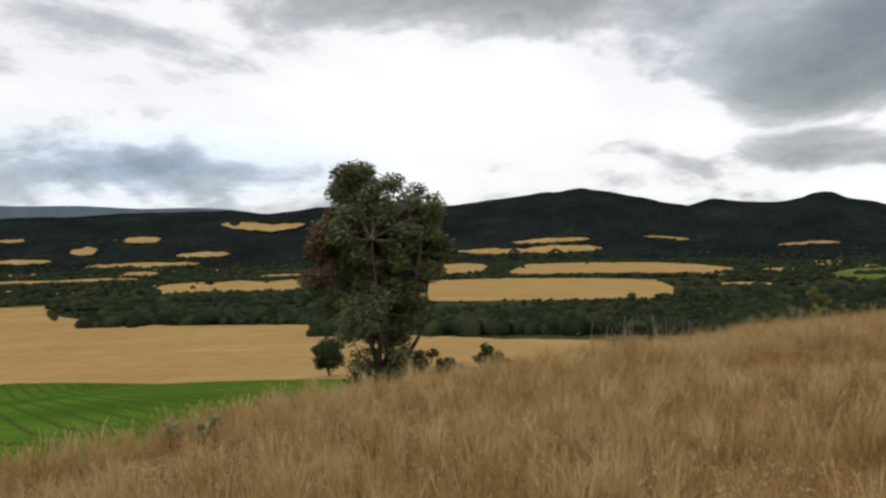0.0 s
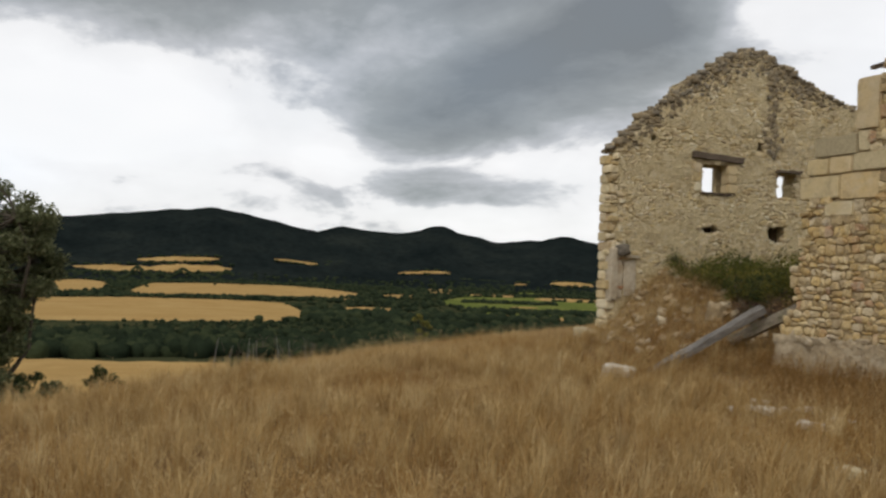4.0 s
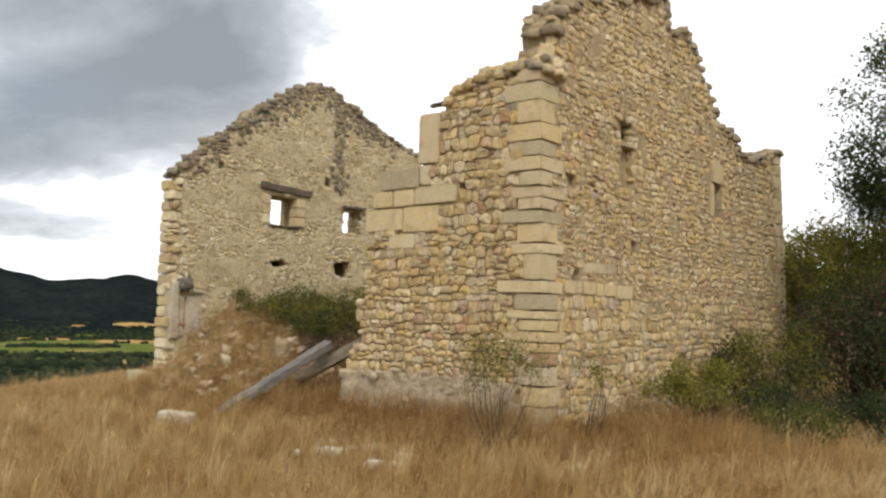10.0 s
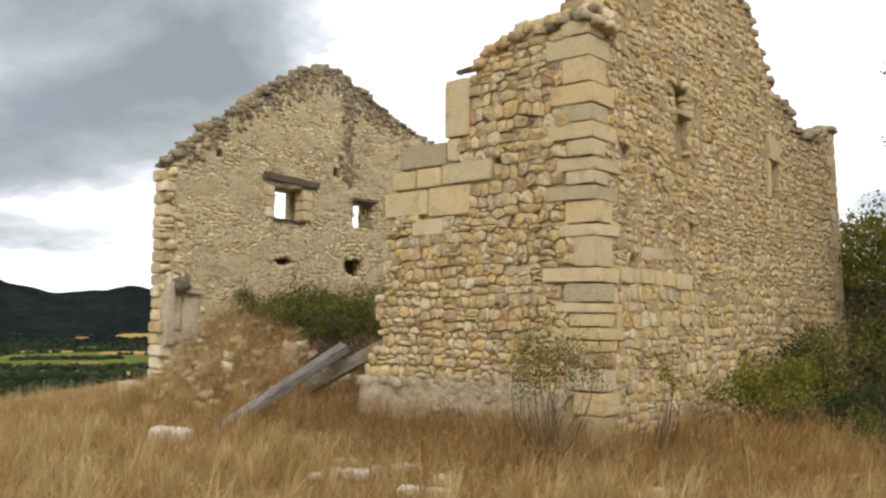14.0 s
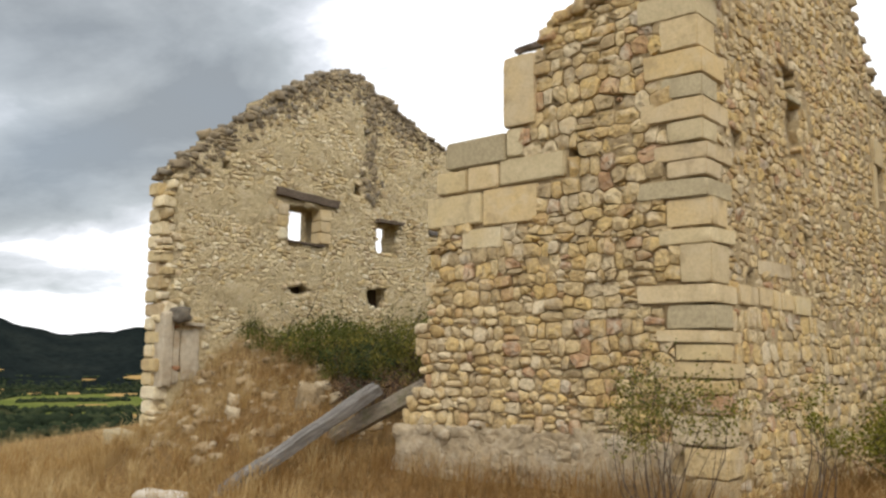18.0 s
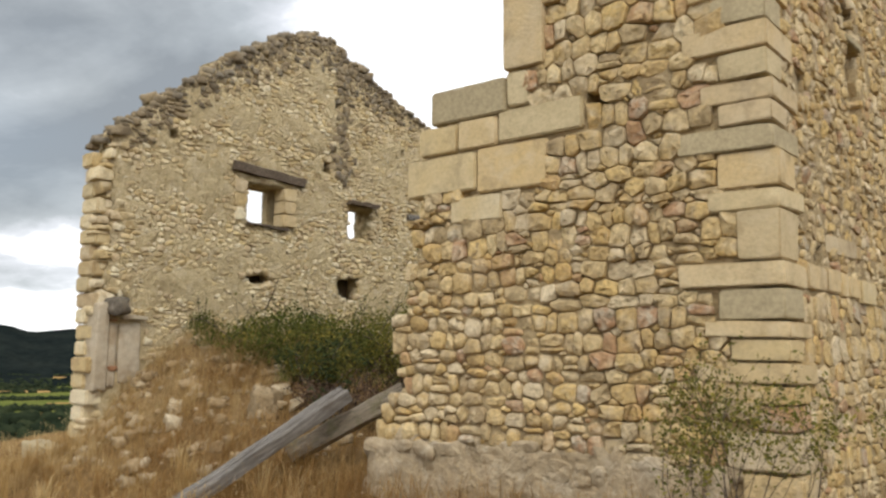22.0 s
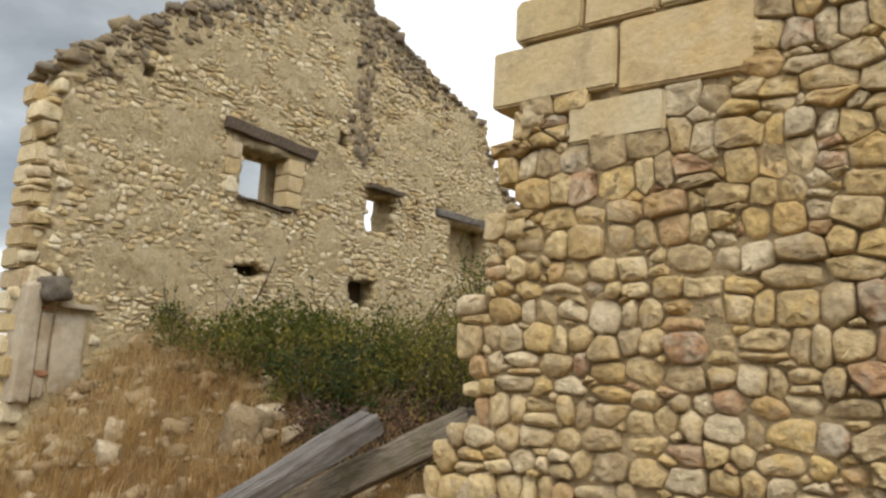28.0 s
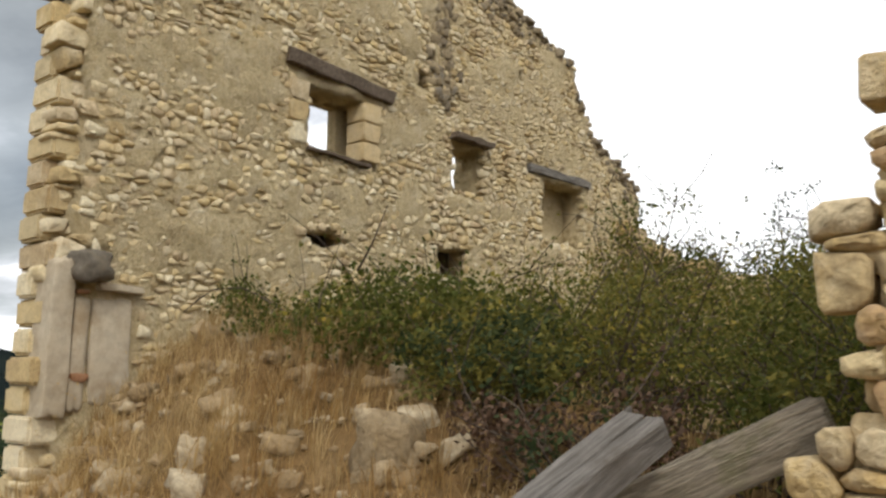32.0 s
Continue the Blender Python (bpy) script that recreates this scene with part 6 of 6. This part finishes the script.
# Hedges along the field edges.
for a, b, d in ((165, 178, 1215), (163, 178, 2110), (171, 190, 225), (190, 204, 325), (189, 200, 735), (189, 199, 1400), (201, 209, 1420), (144, 156, 950), (204, 209, 760), (197, 204, 2200), (150, 156, 1350), (171, 181, 2290)):
    for az in np.arange(a, b, 260 / d * 0.5 / 4):
        dd = d * (1 + 0.05 * noise.noise(Vector((az * 1.1, d, 0)))) + r.normal(0, 5)
        x, y = polar(az, dd)
        s = r.uniform(1.6, 3.2) * (1.0 if d < 700 else 1.5)
        (fine if d < 330 else coarse).append((int(r.integers(6)), pose(x, y, ground_z(x, y) + s * 0.5, 0, 0, r.uniform(0, 360)) @ Matrix.Diagonal((s * 1.2, s, s * r.uniform(0.8, 1.3), 1))))
# Broken rows of trees along the edges of the farther fields.
for n, (a, b, d0, d1) in enumerate(PATCHES):
    for az in np.arange(a - 0.2, b + 0.2, 9.0 / d0 * 57 / 3.2):
        for d in (d1 + 4,) if b - a > 12 else (d0 - 6, d1 + 4):
            if noise.noise(Vector((az * 2.3, d * 0.01, n))) + r.normal(0, 0.15) < 0.05:
                continue
            x, y = polar(az, d + r.normal(0, 0.03 * (d1 - d0)))
            s = r.uniform(1.5, 3.4) * (1.0 if d < 700 else 1.4)
            (fine if d < 330 else coarse).append((int(r.integers(6)), pose(x, y, ground_z(x, y) + s * 0.5, 0, 0, r.uniform(0, 360)) @ Matrix.Diagonal((s * 1.3, s * 1.1, s * r.uniform(0.7, 1.2), 1))))
v, q = joined(FINE, fine)
tagged(new("oak_woods", mesh_of("oak_woods", v, q, M_WOODS, True)), "dark oak woods and hedges between the nearer fields", "woods", "", "stuff")
FAINT = [clump(s, 1) for s in range(6)]
for name, kinds, keep, label in (("far_woods", COARSE, lambda d: d < 900, "dark far woods scattered over the valley floor"), ("distant_woods", FAINT, lambda d: d >= 900, "tiny distant trees along the foot of the hills")):
    some = [(k, m) for k, m in coarse if keep(math.hypot(m.translation.x - HOME[0], m.translation.y - HOME[1]))]
    v, q = joined(kinds, some)
    tagged(new(name, mesh_of(name, v, q, M_WOODS, True)), label, "woods", "", "stuff")
# Far ridge beyond the forested hills; the blue of its haze is in its colour.
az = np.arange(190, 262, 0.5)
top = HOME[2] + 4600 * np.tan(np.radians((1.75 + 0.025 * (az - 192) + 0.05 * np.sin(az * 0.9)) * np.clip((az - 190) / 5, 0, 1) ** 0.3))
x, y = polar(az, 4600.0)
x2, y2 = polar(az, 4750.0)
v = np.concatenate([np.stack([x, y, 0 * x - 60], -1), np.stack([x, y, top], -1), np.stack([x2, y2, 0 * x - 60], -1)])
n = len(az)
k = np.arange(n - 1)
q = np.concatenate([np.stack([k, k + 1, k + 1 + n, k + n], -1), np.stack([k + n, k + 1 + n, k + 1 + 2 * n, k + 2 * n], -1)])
tagged(new("backdrop", mesh_of("backdrop", v, q, M_FAR, True)), "mountain ridge on the horizon, coloured blue for haze", "mountain", "", "structure")


# ---- dry grass ----
def blades(r, count, x0, x1, y0, y1, keep, tall, wide, heads=False):
    """Dry blades in tufts, thinning out towards the edge of their stretch; with heads, stems that end in a loose seed head."""
    x, y = r.uniform(x0, x1, count), r.uniform(y0, y1, count)
    rim = np.minimum(np.minimum(x - x0, x1 - x), np.minimum(y - y0, y1 - y))
    ok = keep(x, y) & (rim > r.uniform(0, 2.5, count))
    x, y = x[ok], y[ok]
    cell = 0.16
    hx, hy = np.floor(x / cell), np.floor(y / cell)
    jit = np.sin(hx * 12.9898 + hy * 78.233) * 43758.5453
    jit = jit - np.floor(jit)
    jit2 = np.sin(hx * 39.346 + hy * 11.135) * 24634.6345
    jit2 = jit2 - np.floor(jit2)
    pull = r.uniform(0.1, 0.75, len(x))
    x = x + ((hx + jit) * cell - x) * pull
    y = y + ((hy + jit2) * cell - y) * pull
    patch = np.array([noise.noise(Vector((a * 0.55, b * 0.55, 2.0))) + 0.5 * noise.noise(Vector((a * 1.7, b * 1.7, 5.0))) for a, b in zip(x, y)])
    if heads:
        ok = patch + r.normal(0, 0.2, len(x)) > 0.0
        x, y, jit, patch = x[ok], y[ok], jit[ok], patch[ok]
    mound = (x > -9.9) & (x < -5.0) & (y > -1.0) & (y < 2.2)
    ok = ~mound | (r.random(len(x)) < 0.95)
    x, y, jit, patch = x[ok], y[ok], jit[ok], patch[ok]
    h = r.uniform(*tall, len(x)) * (0.75 + 0.5 * jit) * np.clip(1 + 0.7 * patch, 0.4, 1.7)
    n = len(x)
    z = ground(x, y) - 0.03
    a = r.uniform(0, 2 * np.pi, n)
    lean = h * np.abs(r.normal(0.55, 0.42, n)) + 0.02
    dx, dy = np.cos(a) * lean + h * 0.14, np.sin(a) * lean
    sx, sy = -np.sin(a) * wide * r.uniform(0.6, 1.5, n), np.cos(a) * wide * r.uniform(0.6, 1.5, n)
    base = np.stack([x, y, z], -1)
    side = np.stack([sx, sy, 0 * sx], -1)
    mid = base + np.stack([dx * 0.35, dy * 0.35, h * 0.6], -1)
    tip = base + np.stack([dx, dy, h], -1)
    v = np.stack([base - side, base + side, mid + side * 0.9, mid - side * 0.9, tip], 1).reshape(-1, 3)
    k = np.arange(n)[:, None] * 5
    q = np.concatenate([k + np.array([[0, 1, 2]]), k + np.array([[0, 2, 3]]), k + np.array([[3, 2, 4]])])
    if not heads:
        return v, q
    each = 6
    along = r.uniform(0.66, 1.04, (n, each, 1))
    spot = (mid[:, None] * (1 - along) + tip[:, None] * along).reshape(-1, 3) + r.normal(0, 0.005, (n * each, 3))
    hv, hq = leaf_quads(r, spot, 0.015, -1.2)
    hq = np.concatenate([hq[:, [0, 1, 2]], hq[:, [0, 2, 3]]]) + len(v)
    return np.concatenate([v, hv]), np.concatenate([q, hq])


def on_knoll(x, y):
    s = (x + 3.0) * -0.73 + (y + 13.5) * -0.684
    house = (x > -10.7) & (x < 0.1) & (y > -0.1) & (y < 10.6)
    mound = (x > -10.0) & (x < -4.3) & (y > -0.2) & (y < 2.2)
    scrub = (y > 4.5) & (x > 0)
    return (s < 6.5 + 0.8 * np.sin(x * 1.7 + y) + 0.6 * np.sin(x * 4.1 - 2.3 * y)) & (~house | mound) & ~scrub


def tufts(r, count, x0, x1, y0, y1, keep, each, tall, wide):
    """Bunches of long arching blades that spread from one root."""
    x, y = r.uniform(x0, x1, count), r.uniform(y0, y1, count)
    patch = np.array([noise.noise(Vector((a * 0.35, b * 0.35, 11.0))) for a, b in zip(x, y)])
    ok = keep(x, y) & (patch + r.normal(0, 0.25, count) > -0.05)
    x, y = np.repeat(x[ok], each), np.repeat(y[ok], each)
    size = np.repeat(r.uniform(0.7, 1.25, int(ok.sum())), each)
    n = len(x)
    x, y = x + r.normal(0, 0.035, n), y + r.normal(0, 0.035, n)
    h = r.uniform(*tall, n) * size
    a = r.uniform(0, 2 * np.pi, n)
    out = h * np.abs(r.normal(0.38, 0.25, n))
    dx, dy = np.cos(a) * out + h * 0.16, np.sin(a) * out
    w = wide * r.uniform(0.6, 1.4, n)
    base = np.stack([x, y, ground(x, y) - 0.03], -1)
    side = np.stack([-np.sin(a) * w, np.cos(a) * w, 0 * w], -1)
    low = base + np.stack([dx * 0.18, dy * 0.18, h * 0.5], -1)
    high = base + np.stack([dx * 0.55, dy * 0.55, h * 0.86], -1)
    tip = base + np.stack([dx, dy, h * 0.98], -1)
    v = np.stack([base - side, base + side, low + side * 0.9, low - side * 0.9, high + side * 0.6, high - side * 0.6, tip], 1).reshape(-1, 3)
    k = np.arange(n)[:, None] * 7
    return v, np.concatenate([k + np.array([t]) for t in ((0, 1, 2), (0, 2, 3), (3, 2, 4), (3, 4, 5), (5, 4, 6))])


r = np.random.default_rng(88)
v, q = blades(r, 200000, -18, 15, -28, 8, on_knoll, (0.12, 0.34), 0.0028)
tagged(new("dry_grass", mesh_of("dry_grass", v, q, M_GRASS)), "tall tangled dry grass over the whole knoll", "grass", "", "stuff")
v, q = blades(r, 130000, -13, 10, -13, 3.5, on_knoll, (0.10, 0.30), 0.0024)
tagged(new("short_grass", mesh_of("short_grass", v, q, M_GRASS)), "short straw-coloured grass near the ruin", "grass", "", "stuff")
v, q = blades(r, 44000, -15, 12, -24, 4, lambda x, y: on_knoll(x, y) & ((x + 3.0) * -0.73 + (y + 13.5) * -0.684 < 1.2), (0.26, 0.46), 0.0013, True)
tagged(new("seed_grass", mesh_of("seed_grass", v, q, M_SEED)), "pale feathery seed heads standing over the dry grass", "grass", "", "stuff")
v, q = blades(r, 46000, -8.5, 3.6, -3.4, 6.0, lambda x, y: on_knoll(x, y) & (((y < 0) & (y > -1.7 + 0.7 * np.sin(x * 1.3)) & (x > -7.0)) | ((x > 0) & (x < 2.2) & (y > -1.6))), (0.24, 0.5), 0.0028)
tagged(new("wall_grass", mesh_of("wall_grass", v, q, M_GRASS_RUST)), "rusty brown taller grass along the foot of the walls", "grass", "", "stuff")
v, q = tufts(r, 3600, -9, 9.5, -19, -0.8, lambda x, y: on_knoll(x, y) & ((x + 3.0) * -0.73 + (y + 13.5) * -0.684 < 2.5), 28, (0.28, 0.54), 0.0042)
tagged(new("grass_tufts", mesh_of("grass_tufts", v, q, M_TUFT)), "pale straw tufts standing out of the dry grass", "grass", "", "stuff")
v, q = tufts(r, 300, -9.9, -4.9, -1.3, 1.7, lambda x, y: (x < -4.9) & (y < 1.9), 24, (0.12, 0.30), 0.0024)
tagged(new("mound_grass", mesh_of("mound_grass", v, q, M_TUFT)), "dry straw tufts growing over the rubble mound", "grass", "", "stuff")
